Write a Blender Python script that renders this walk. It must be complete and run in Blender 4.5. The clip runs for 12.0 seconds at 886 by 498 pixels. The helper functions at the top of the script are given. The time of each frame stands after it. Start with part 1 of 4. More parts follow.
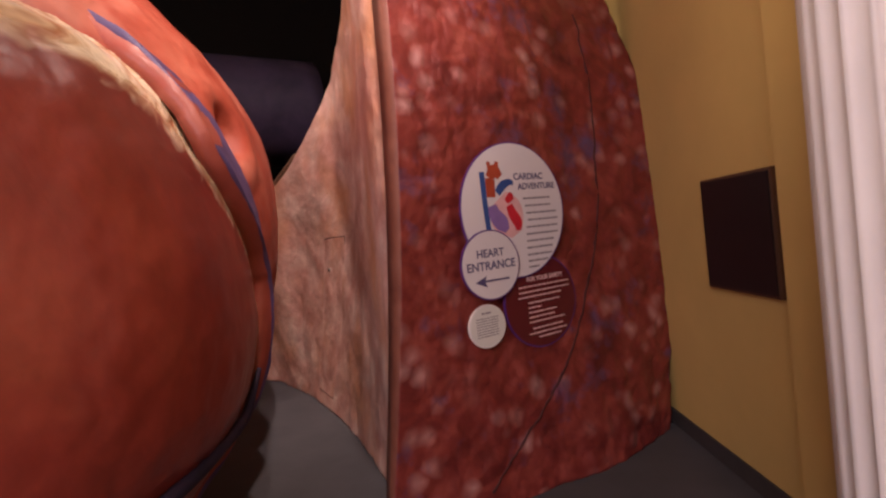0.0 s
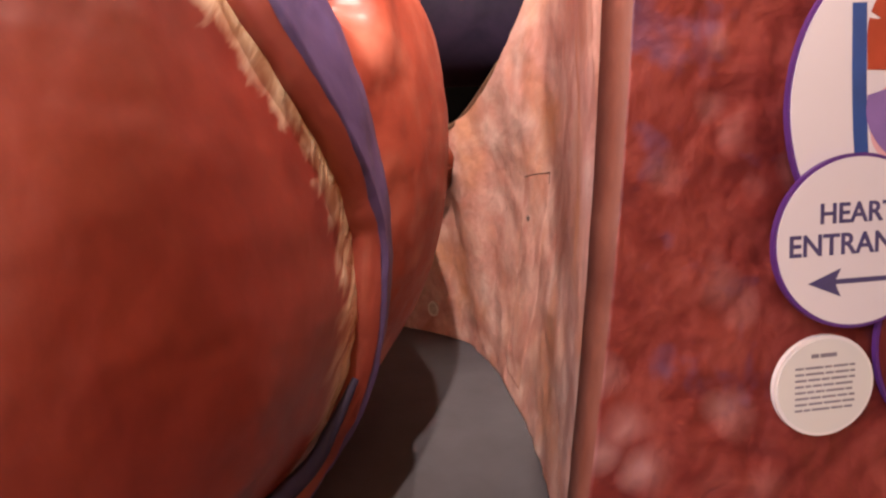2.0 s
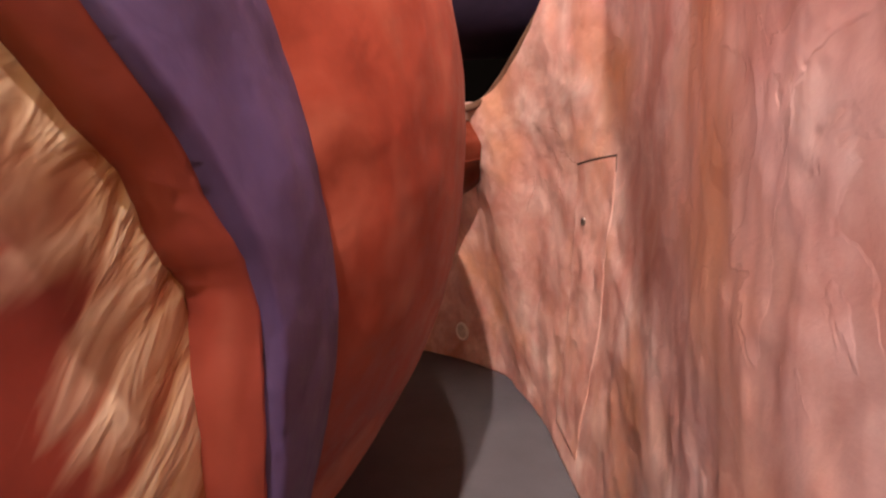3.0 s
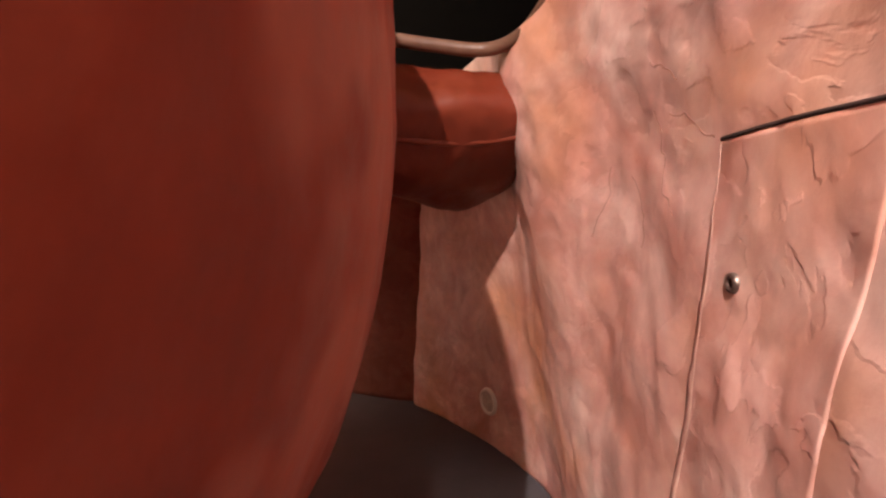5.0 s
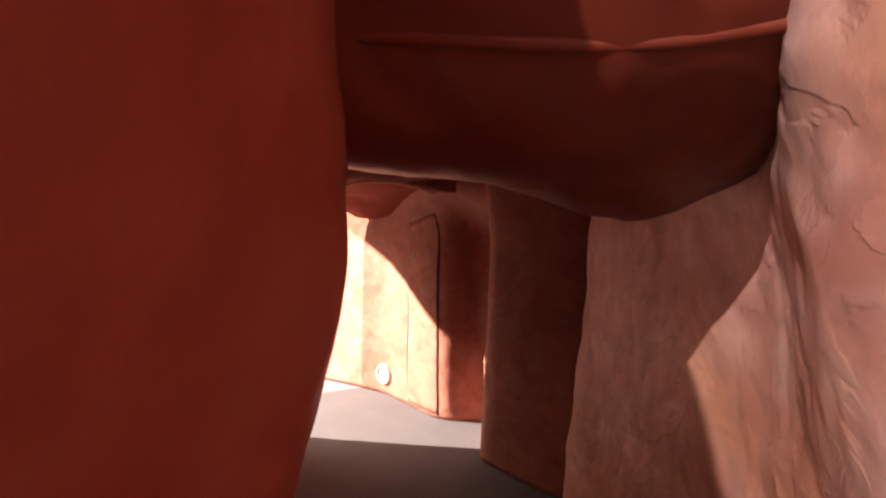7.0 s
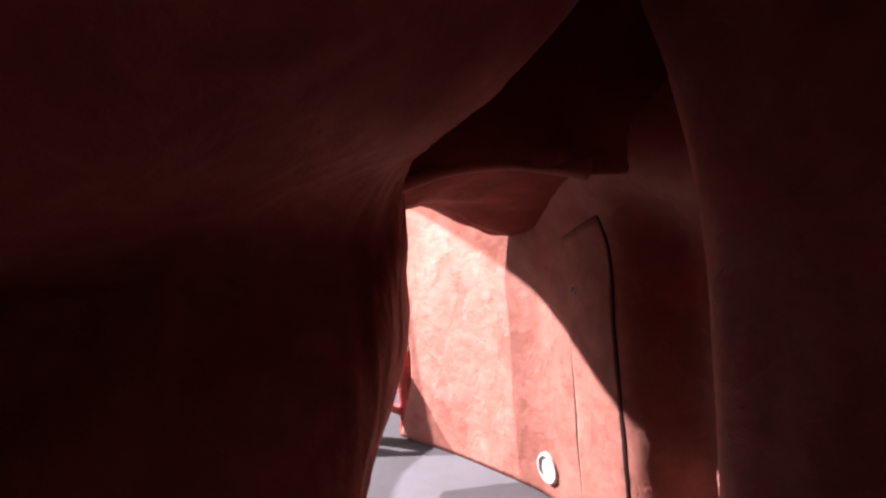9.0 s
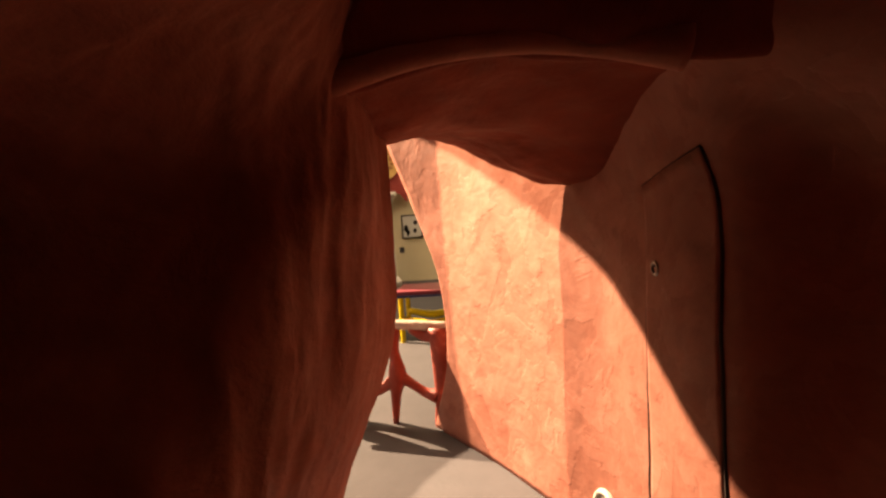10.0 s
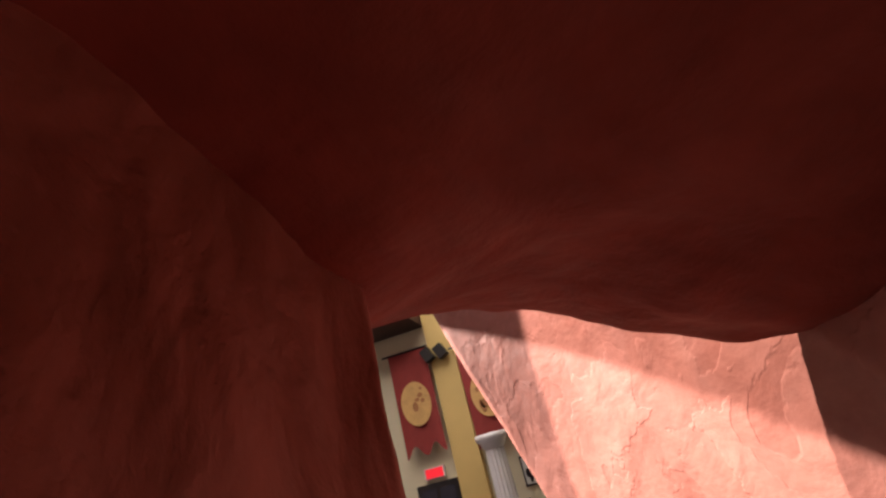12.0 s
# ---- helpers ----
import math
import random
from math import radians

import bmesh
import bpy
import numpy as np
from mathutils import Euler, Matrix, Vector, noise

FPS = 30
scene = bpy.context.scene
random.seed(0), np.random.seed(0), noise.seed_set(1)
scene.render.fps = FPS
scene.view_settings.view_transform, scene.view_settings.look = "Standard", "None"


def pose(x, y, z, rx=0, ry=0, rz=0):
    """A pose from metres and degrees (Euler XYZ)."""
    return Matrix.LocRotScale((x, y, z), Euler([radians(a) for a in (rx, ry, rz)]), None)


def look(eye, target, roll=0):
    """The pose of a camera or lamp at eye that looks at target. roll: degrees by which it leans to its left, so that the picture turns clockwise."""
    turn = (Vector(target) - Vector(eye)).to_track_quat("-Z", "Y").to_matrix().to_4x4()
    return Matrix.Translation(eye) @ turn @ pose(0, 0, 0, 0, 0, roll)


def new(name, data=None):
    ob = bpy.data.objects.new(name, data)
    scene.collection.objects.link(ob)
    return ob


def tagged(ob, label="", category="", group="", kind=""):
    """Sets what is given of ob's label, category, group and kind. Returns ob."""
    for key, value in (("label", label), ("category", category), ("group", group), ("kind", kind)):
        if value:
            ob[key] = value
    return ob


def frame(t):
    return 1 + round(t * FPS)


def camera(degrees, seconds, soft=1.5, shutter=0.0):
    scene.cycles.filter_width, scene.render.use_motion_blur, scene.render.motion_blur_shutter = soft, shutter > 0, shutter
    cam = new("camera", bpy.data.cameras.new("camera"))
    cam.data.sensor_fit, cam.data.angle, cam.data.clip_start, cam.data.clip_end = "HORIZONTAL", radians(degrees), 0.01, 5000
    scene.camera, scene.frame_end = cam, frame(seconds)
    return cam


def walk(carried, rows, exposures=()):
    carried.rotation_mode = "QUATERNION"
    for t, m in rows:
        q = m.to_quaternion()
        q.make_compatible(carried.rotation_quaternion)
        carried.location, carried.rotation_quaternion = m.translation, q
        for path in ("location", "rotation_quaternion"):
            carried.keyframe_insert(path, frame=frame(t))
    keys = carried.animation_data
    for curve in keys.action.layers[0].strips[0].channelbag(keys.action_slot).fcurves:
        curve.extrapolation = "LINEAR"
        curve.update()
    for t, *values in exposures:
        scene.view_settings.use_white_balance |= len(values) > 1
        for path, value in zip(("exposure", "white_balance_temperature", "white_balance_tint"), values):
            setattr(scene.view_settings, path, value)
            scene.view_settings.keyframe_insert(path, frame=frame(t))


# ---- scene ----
cam = camera(82.0, 12.0, 2.4)
PATH = [
    (0.00, (0.017, -0.004, 1.507), (-0.016, 2.995, 1.432), -6.17),
    (0.50, (0.188, 0.289, 1.503), (0.095, 3.283, 1.340), -2.58),
    (1.00, (0.233, 0.551, 1.497), (-0.608, 3.421, 1.267), -3.79),
    (1.50, (0.073, 0.931, 1.470), (-1.017, 3.720, 1.286), -3.77),
    (2.00, (-0.076, 1.364, 1.464), (-1.411, 4.036, 1.178), -3.20),
    (2.50, (-0.254, 1.830, 1.446), (-1.780, 4.401, 1.198), -4.97),
    (4.50, (-0.865, 3.398, 1.477), (-2.430, 5.935, 1.135), -3.22),
    (5.00, (-0.969, 3.737, 1.480), (-2.836, 6.073, 1.235), -2.44),
    (5.50, (-1.088, 4.071, 1.487), (-3.188, 6.200, 1.249), -1.70),
    (6.00, (-1.330, 4.418, 1.495), (-3.547, 6.429, 1.303), 1.37),
    (6.50, (-1.468, 4.609, 1.498), (-3.914, 6.340, 1.344), 1.28),
    (7.00, (-1.595, 4.760, 1.452), (-4.231, 6.184, 1.292), 0.45),
    (9.00, (-2.789, 5.578, 1.426), (-5.774, 5.883, 1.427), -4.93),
    (9.50, (-3.253, 5.804, 1.410), (-6.247, 5.822, 1.224), -3.37),
    (10.00, (-3.565, 5.909, 1.389), (-6.549, 5.677, 1.180), -3.90),
    (10.50, (-3.874, 5.949, 1.372), (-6.862, 6.189, 1.491), -1.57),
    (11.00, (-4.126, 5.974, 1.362), (-7.103, 6.201, 1.663), -2.94),
    (11.50, (-4.324, 5.885, 1.404), (-7.192, 5.564, 2.225), -10.12),
    (12.00, (-4.566, 5.861, 1.386), (-7.262, 5.314, 2.582), -15.05),
]
walk(cam, [(t, look(eye, target, roll)) for t, eye, target, roll in PATH],
     exposures=[(0.0, -1.15, 6600, 16), (0.5, -0.78, 6600, 14), (1.0, -0.45, 6500, 14), (2.0, -0.1, 6500, 10), (5.0, -0.02, 6400, 10), (6.5, -0.05, 6400, 10), (7.2, -0.25, 5900, 10), (8.8, -1.25, 5000, 16), (9.5, -1.5, 6300, 11),
                (10.0, -1.62, 8800, 12), (10.6, -1.72, 8200, 12), (11.5, -1.85, 5900, 14), (12.0, -1.88, 5700, 14)])

# ---- world and light ----
world = bpy.data.worlds.new("hall_air")
scene.world = world
world.use_nodes = True
world.node_tree.nodes["Background"].inputs[0].default_value = (0.30, 0.22, 0.20, 1)
world.node_tree.nodes["Background"].inputs[1].default_value = 0.05


def spot(name, eye, target, watts, angle, blend, size, colour):
    lamp = bpy.data.lights.new(name, "SPOT")
    lamp.energy, lamp.spot_size, lamp.spot_blend, lamp.shadow_soft_size, lamp.color = watts, radians(angle), blend, size, colour
    ob = new(name, lamp)
    ob.matrix_world = look(eye, target)
    return ob


def panel(name, eye, target, watts, w, h, colour):
    lamp = bpy.data.lights.new(name, "AREA")
    lamp.shape, lamp.size, lamp.size_y, lamp.energy, lamp.color = "RECTANGLE", w, h, watts, colour
    ob = new(name, lamp)
    ob.matrix_world = look(eye, target)
    return ob


spot("over_spot", (0.0, 2.3, 6.5), (-1.35, 3.1, 1.9), 1500, 42, 0.8, 0.06, (1.0, 0.78, 0.68))
spot("track_spot", (0.6, 0.0, 5.9), (-1.6, 5.0, 1.45), 3700, 44, 1.0, 0.04, (1.0, 0.78, 0.71))
spot("hall_spot", (1.3, -2.8, 4.9), (-1.6, 1.5, 1.0), 850, 26, 0.7, 0.06, (1.0, 0.78, 0.71))
spot("exit_spot", (-12.0, -2.5, 6.4), (-7.613, 4.322, 0.7), 95000, 19.8, 0.004, 0.02, (1.0, 0.76, 0.58))
spot("side_spot", (-5.65, 3.0, 6.7), (-5.70, 6.34, 0.7), 22000, 18, 0.015, 0.025, (1.0, 0.78, 0.60))
panel("hall_lights", (-2.0, -4.8, 4.3), (-0.3, 2.0, 0.9), 740, 3, 3, (1.0, 0.81, 0.85))
panel("hall_lights_far", (-11.0, 3.0, 6.8), (-11.0, 3.1, 0), 1700, 5, 6, (1.0, 0.84, 0.66))


# ---- materials ----
def mat_base(name, rough=0.6, metal=0.0):
    m = bpy.data.materials.new(name)
    m.use_nodes = True
    b = m.node_tree.nodes["Principled BSDF"]
    b.inputs["Roughness"].default_value, b.inputs["Metallic"].default_value = rough, metal
    return m, m.node_tree, b


def node(tree, kind, **values):
    n = tree.nodes.new(kind)
    for key, v in values.items():
        n.inputs[key].default_value = v
    return n


def ramp(tree, source, stops):
    n = tree.nodes.new("ShaderNodeValToRGB")
    e = n.color_ramp.elements
    while len(e) < len(stops):
        e.new(0.5)
    for slot, (at, c) in zip(e, stops):
        slot.position, slot.color = at, (*c, 1)
    tree.links.new(source, n.inputs[0])
    return n.outputs[0]


def mix(tree, fac, a, b, mode="MIX"):
    n = tree.nodes.new("ShaderNodeMix")
    n.data_type, n.blend_type = "RGBA", mode
    for socket, v in ((n.inputs[0], fac), (n.inputs[6], a), (n.inputs[7], b)):
        if isinstance(v, (int, float)):
            socket.default_value = v
        elif isinstance(v, tuple):
            socket.default_value = (*v, 1)
        else:
            tree.links.new(v, socket)
    return n.outputs[2]


def plaster(name, stops, scale=2.0, stretch=(1, 1, 1), bump=0.35, fine=14.0, rough=0.55, spots=None, coat=0.0, warp=0.6,
            stain=None, second=None, spec=0.5, detail=4.0, flakes=None):
    """Painted sculpted plaster: cloudy colour, optional pale blots, stains, brushed relief."""
    m, tree, b = mat_base(name, rough)
    link = tree.links.new
    co = tree.nodes.new("ShaderNodeTexCoord").outputs["Object"]
    mp = node(tree, "ShaderNodeMapping", Scale=stretch)
    link(co, mp.inputs[0])
    n1 = node(tree, "ShaderNodeTexNoise", Scale=scale, Detail=6.0, Roughness=0.6, Distortion=warp)
    link(mp.outputs[0], n1.inputs["Vector"])
    colour = ramp(tree, n1.outputs[0], stops)
    if second:
        n5 = node(tree, "ShaderNodeTexNoise", Scale=second[0], Detail=3.0, Roughness=0.5)
        link(mp.outputs[0], n5.inputs["Vector"])
        k = ramp(tree, n5.outputs[0], [(second[2], (0, 0, 0)), (second[3], (1, 1, 1))])
        colour = mix(tree, k, colour, second[1])
    n2 = node(tree, "ShaderNodeTexNoise", Scale=fine, Detail=5.0, Roughness=0.65)
    link(mp.outputs[0], n2.inputs["Vector"])
    if spots:
        v = node(tree, "ShaderNodeTexVoronoi", Scale=spots[0], Randomness=1.0)
        n4 = node(tree, "ShaderNodeTexNoise", Scale=spots[0] * 0.9, Detail=2.0)
        link(co, n4.inputs["Vector"])
        wob = mix(tree, 0.12, co, n4.outputs["Color"], "ADD")
        link(wob, v.inputs["Vector"])
        k = ramp(tree, v.outputs["Distance"], [(0.0, (0.62, 0.62, 0.62)), (0.14, (0.36, 0.36, 0.36)), (spots[1], (0, 0, 0))])
        n8 = node(tree, "ShaderNodeTexNoise", Scale=1.9, Detail=2.0)
        link(co, n8.inputs["Vector"])
        k = mix(tree, 1.0, k, ramp(tree, n8.outputs[0], [(0.36, (0.12, 0.12, 0.12)), (0.60, (1, 1, 1))]), "MULTIPLY")
        colour = mix(tree, k, colour, spots[2])
    if stain:
        n6 = node(tree, "ShaderNodeTexNoise", Scale=stain[0], Detail=4.0, Roughness=0.7)
        link(co, n6.inputs["Vector"])
        k = ramp(tree, n6.outputs[0], [(stain[2], (0, 0, 0)), (stain[3], (1, 1, 1))])
        colour = mix(tree, k, colour, stain[1])
    grain = ramp(tree, n2.outputs[0], [(0.25, (0.80, 0.80, 0.80)), (0.75, (1.10, 1.10, 1.10))])
    colour = mix(tree, 0.8, colour, grain, "MULTIPLY")
    link(colour, b.inputs["Base Color"])
    r = ramp(tree, n2.outputs[0], [(0.3, (rough - 0.1,) * 3), (0.7, (rough + 0.12,) * 3)])
    link(r, b.inputs["Roughness"])
    b.inputs["Coat Weight"].default_value = coat
    b.inputs["Specular IOR Level"].default_value = spec
    b.inputs["Coat Roughness"].default_value = 0.25
    bp = node(tree, "ShaderNodeBump", Strength=bump, Distance=0.02)
    n3 = node(tree, "ShaderNodeTexNoise", Scale=fine * 0.45, Detail=detail, Roughness=0.42 + 0.02 * detail, Distortion=0.3)
    link(mp.outputs[0], n3.inputs["Vector"])
    link(n3.outputs[0], bp.inputs["Height"])
    link(bp.outputs[0], b.inputs["Normal"])
    if flakes:
        n9 = node(tree, "ShaderNodeTexNoise", Scale=flakes[0], Detail=5.0, Roughness=0.55, Distortion=0.5)
        link(co, n9.inputs["Vector"])
        coats = ramp(tree, n9.outputs[0], [(0.43, (0, 0, 0)), (0.45, (0.45, 0.45, 0.45)), (0.57, (0.55, 0.55, 0.55)), (0.585, (1, 1, 1))])
        step = node(tree, "ShaderNodeBump", Strength=flakes[1], Distance=0.008)
        link(coats, step.inputs["Height"])
        link(bp.outputs[0], step.inputs["Normal"])
        link(step.outputs[0], b.inputs["Normal"])
        tone = ramp(tree, n9.outputs[0], [(0.42, (0.90, 0.85, 0.83)), (0.455, (1.0, 1.0, 1.0)), (0.57, (1.0, 0.99, 0.98)), (0.59, (1.10, 1.11, 1.12))])
        link(mix(tree, 1.0, colour, tone, "MULTIPLY"), b.inputs["Base Color"])
    return m


def plain(name, colour, rough=0.5, metal=0.0, vary=0.15, scale=8.0, bump=0.05):
    m, tree, b = mat_base(name, rough, metal)
    co = tree.nodes.new("ShaderNodeTexCoord").outputs["Object"]
    n = node(tree, "ShaderNodeTexNoise", Scale=scale, Detail=5.0, Roughness=0.6)
    tree.links.new(co, n.inputs["Vector"])
    lo, hi = tuple(c * (1 - vary) for c in colour), tuple(min(1, c * (1 + vary)) for c in colour)
    tree.links.new(ramp(tree, n.outputs[0], [(0.3, lo), (0.7, hi)]), b.inputs["Base Color"])
    bp = node(tree, "ShaderNodeBump", Strength=bump, Distance=0.01)
    n2 = node(tree, "ShaderNodeTexNoise", Scale=scale * 9, Detail=4.0)
    tree.links.new(co, n2.inputs["Vector"])
    tree.links.new(n2.outputs[0], bp.inputs["Height"])
    tree.links.new(bp.outputs[0], b.inputs["Normal"])
    return m


def glow(name, colour, strength):
    m, tree, b = mat_base(name, 0.5)
    b.inputs["Base Color"].default_value = (*colour, 1)
    b.inputs["Emission Color"].default_value = (*colour, 1)
    b.inputs["Emission Strength"].default_value = strength
    return m


def torn_fat():
    """Red muscle that turns to lumpy yellow fat towards the lobe's torn rim."""
    m = plaster("red_muscle_torn_to_fat", [(0.3, (0.135, 0.012, 0.010)), (0.5, (0.20, 0.024, 0.016)), (0.72, (0.27, 0.044, 0.027))], 1.6, (1, 1, 0.6), bump=0.3, rough=0.42, coat=0.3)
    tree = m.node_tree
    b = tree.nodes["Principled BSDF"]
    red = b.inputs["Base Color"].links[0].from_socket
    co = tree.nodes.new("ShaderNodeTexCoord").outputs["Object"]
    dot = tree.nodes.new("ShaderNodeVectorMath")
    dot.operation = "DOT_PRODUCT"
    dot.inputs[1].default_value = (-0.731, 0.682, 0.0)
    tree.links.new(co, dot.inputs[0])
    height = tree.nodes.new("ShaderNodeSeparateXYZ")
    tree.links.new(co, height.inputs[0])
    over = tree.nodes.new("ShaderNodeMath")
    over.operation = "SUBTRACT"
    over.inputs[1].default_value = 1.4
    tree.links.new(height.outputs["Z"], over.inputs[0])
    above = tree.nodes.new("ShaderNodeMath")
    above.operation = "MAXIMUM"
    above.inputs[1].default_value = 0.0
    tree.links.new(over.outputs[0], above.inputs[0])
    lean = tree.nodes.new("ShaderNodeMath")
    lean.operation = "MULTIPLY_ADD"
    lean.inputs[1].default_value = 0.38
    tree.links.new(above.outputs[0], lean.inputs[0])
    tree.links.new(dot.outputs["Value"], lean.inputs[2])
    def blend_of(a, b):
        """a times the way to the rim plus b times the height."""
        one = tree.nodes.new("ShaderNodeMath")
        one.operation = "MULTIPLY"
        one.inputs[1].default_value = b
        tree.links.new(height.outputs["Z"], one.inputs[0])
        two = tree.nodes.new("ShaderNodeMath")
        two.operation = "MULTIPLY_ADD"
        two.inputs[1].default_value = a
        tree.links.new(dot.outputs["Value"], two.inputs[0])
        tree.links.new(one.outputs[0], two.inputs[2])
        return two.outputs[0]

    streak = tree.nodes.new("ShaderNodeCombineXYZ")
    tree.links.new(blend_of(11.0, -12.0), streak.inputs[0])
    tree.links.new(blend_of(3.0, 2.4), streak.inputs[1])
    n = node(tree, "ShaderNodeTexNoise", Scale=1.3, Detail=3.0, Roughness=0.5, Distortion=0.6)
    tree.links.new(streak.outputs[0], n.inputs["Vector"])
    add = tree.nodes.new("ShaderNodeMath")
    add.operation = "MULTIPLY_ADD"
    add.inputs[1].default_value = 0.24
    tree.links.new(n.outputs[0], add.inputs[0])
    tree.links.new(lean.outputs[0], add.inputs[2])
    fat = ramp(tree, n.outputs[0], [(0.32, (0.44, 0.20, 0.10)), (0.44, (0.66, 0.46, 0.28)), (0.58, (0.80, 0.67, 0.49))])
    shift = tree.nodes.new("ShaderNodeMath")
    shift.inputs[1].default_value = 0.5
    tree.links.new(add.outputs[0], shift.inputs[0])
    k = ramp(tree, shift.outputs[0], [(0.03, (0, 0, 0)), (0.16, (1, 1, 1))])
    tree.links.new(mix(tree, k, red, fat), b.inputs["Base Color"])
    tree.links.new(mix(tree, k, (0.42, 0.42, 0.42), (0.24, 0.24, 0.24)), b.inputs["Roughness"])
    relief = node(tree, "ShaderNodeBump", Distance=0.03)
    tree.links.new(mix(tree, k, (0.0, 0.0, 0.0), (0.8, 0.8, 0.8)), relief.inputs["Strength"])
    tree.links.new(n.outputs[0], relief.inputs["Height"])
    tree.links.new(b.inputs["Normal"].links[0].from_socket, relief.inputs["Normal"])
    tree.links.new(relief.outputs[0], b.inputs["Normal"])
    return m


TORN = torn_fat()
RED = plaster("red_muscle", [(0.3, (0.20, 0.030, 0.020)), (0.5, (0.31, 0.060, 0.040)), (0.72, (0.42, 0.12, 0.085))], 1.3, bump=0.25, rough=0.52, coat=0.08)
VESSEL = plaster("glossy_red_vessel", [(0.3, (0.105, 0.014, 0.006)), (0.5, (0.155, 0.026, 0.010)), (0.72, (0.23, 0.055, 0.022))], 1.2, bump=0.3, fine=12, rough=0.5, coat=0.12, spec=0.35)
ORANGE = plaster("orange_muscle", [(0.3, (0.20, 0.028, 0.015)), (0.5, (0.31, 0.057, 0.031)), (0.72, (0.46, 0.142, 0.088))], 1.3, bump=0.25, rough=0.55, coat=0.08, spec=0.3,
                second=(1.9, (0.42, 0.13, 0.085), 0.56, 0.65))
SPECKLED = plaster("speckled_muscle", [(0.3, (0.105, 0.012, 0.012)), (0.5, (0.195, 0.027, 0.022)), (0.72, (0.29, 0.060, 0.045))], 4.0, bump=1.0, fine=14, rough=0.5,
                   spots=(5.6, 0.40, (0.66, 0.38, 0.36)), stain=(2.6, (0.11, 0.055, 0.12), 0.56, 0.72))
PINK = plaster("pale_pink_plaster", [(0.34, (0.52, 0.25, 0.195)), (0.46, (0.60, 0.335, 0.275)), (0.56, (0.67, 0.425, 0.36)), (0.67, (0.77, 0.57, 0.49))], 2.8, (1, 1, 1.0), bump=0.5, fine=12, detail=7.0, rough=0.55,
               second=(1.6, (0.62, 0.30, 0.17), 0.47, 0.72), warp=0.5, flakes=(3.4, 0.38))
CAVE = plaster("corridor_plaster", [(0.28, (0.32, 0.122, 0.088)), (0.5, (0.37, 0.152, 0.113)), (0.75, (0.42, 0.19, 0.148))], 3.2, (1, 1, 1.2), bump=0.5, fine=15, detail=5.0, rough=0.7, warp=1.0, spec=0.15, flakes=(3.0, 0.34))
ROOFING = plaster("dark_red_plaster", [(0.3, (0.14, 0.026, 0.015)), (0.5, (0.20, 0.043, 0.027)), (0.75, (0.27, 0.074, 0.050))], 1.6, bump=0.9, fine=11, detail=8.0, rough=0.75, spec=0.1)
FIBRE = plaster("fibrous_plaster", [(0.28, (0.24, 0.085, 0.062)), (0.5, (0.33, 0.130, 0.100)), (0.75, (0.44, 0.20, 0.16))], 3.4, (1, 1, 0.9), bump=0.9, fine=16, detail=8.0, rough=0.75, spec=0.15)
CARPET = plain("grey_floor", (0.064, 0.062, 0.070), 0.85, 0.0, 0.12, 3.0, 0.15)
YELLOW = plain("yellow_paint", (0.66, 0.47, 0.165), 0.6, 0.0, 0.06, 1.5, 0.04)
CREAM = plain("cream_paint", (0.76, 0.68, 0.48), 0.6, 0.0, 0.05, 1.2, 0.03)
BLACK = plain("black_board", (0.012, 0.010, 0.012), 0.35, 0.0, 0.2)
PURPLE = plaster("purple_vein", [(0.3, (0.045, 0.028, 0.095)), (0.7, (0.095, 0.060, 0.17))], 3.0, bump=0.35, rough=0.6)
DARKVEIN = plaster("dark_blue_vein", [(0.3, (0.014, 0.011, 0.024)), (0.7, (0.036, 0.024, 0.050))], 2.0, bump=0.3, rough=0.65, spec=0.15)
# near-black colour with hardly any gloss, in place of the void's deep shade
SHADE = plain("void_shade_black", (0.005, 0.004, 0.004), 0.9)
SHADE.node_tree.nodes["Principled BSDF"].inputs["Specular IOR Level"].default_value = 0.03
LIP = plaster("brown_painted_lip", [(0.3, (0.10, 0.050, 0.030)), (0.7, (0.20, 0.115, 0.075))], 4.0, bump=0.3, rough=0.5)
# wall end's colour darkened to brown in place of the shade it lies in
RIM_SHADE = plaster("shaded_rim_brown", [(0.3, (0.16, 0.045, 0.028)), (0.7, (0.24, 0.085, 0.055))], 3.0, bump=0.4, rough=0.6)
WHITE = plain("white_paint", (0.78, 0.74, 0.74), 0.5, 0.0, 0.04, 4.0)


# ---- building helpers ----
def curve_at(pts, t):
    """Catmull-Rom through pts, t from 0 to 1."""
    k = len(pts) - 1
    s = min(max(t, 0.0), 1.0) * k
    i = min(int(s), k - 1)
    f = s - i
    p1, p2 = pts[i], pts[i + 1]
    p0, p3 = (pts[i - 1] if i else p1 * 2 - p2), (pts[i + 2] if i + 2 <= k else p2 * 2 - p1)
    return 0.5 * (2 * p1 + (p2 - p0) * f + (2 * p0 - 5 * p1 + 4 * p2 - p3) * f * f + (3 * p1 - p0 - 3 * p2 + p3) * f ** 3)


def lumps(p, layers):
    h = 0.0
    for amp, sx, sy, sz, seed in layers:
        h += amp * noise.fractal(Vector((p.x * sx + seed, p.y * sy, p.z * sz)), 1.0, 2.0, 4)
    return h


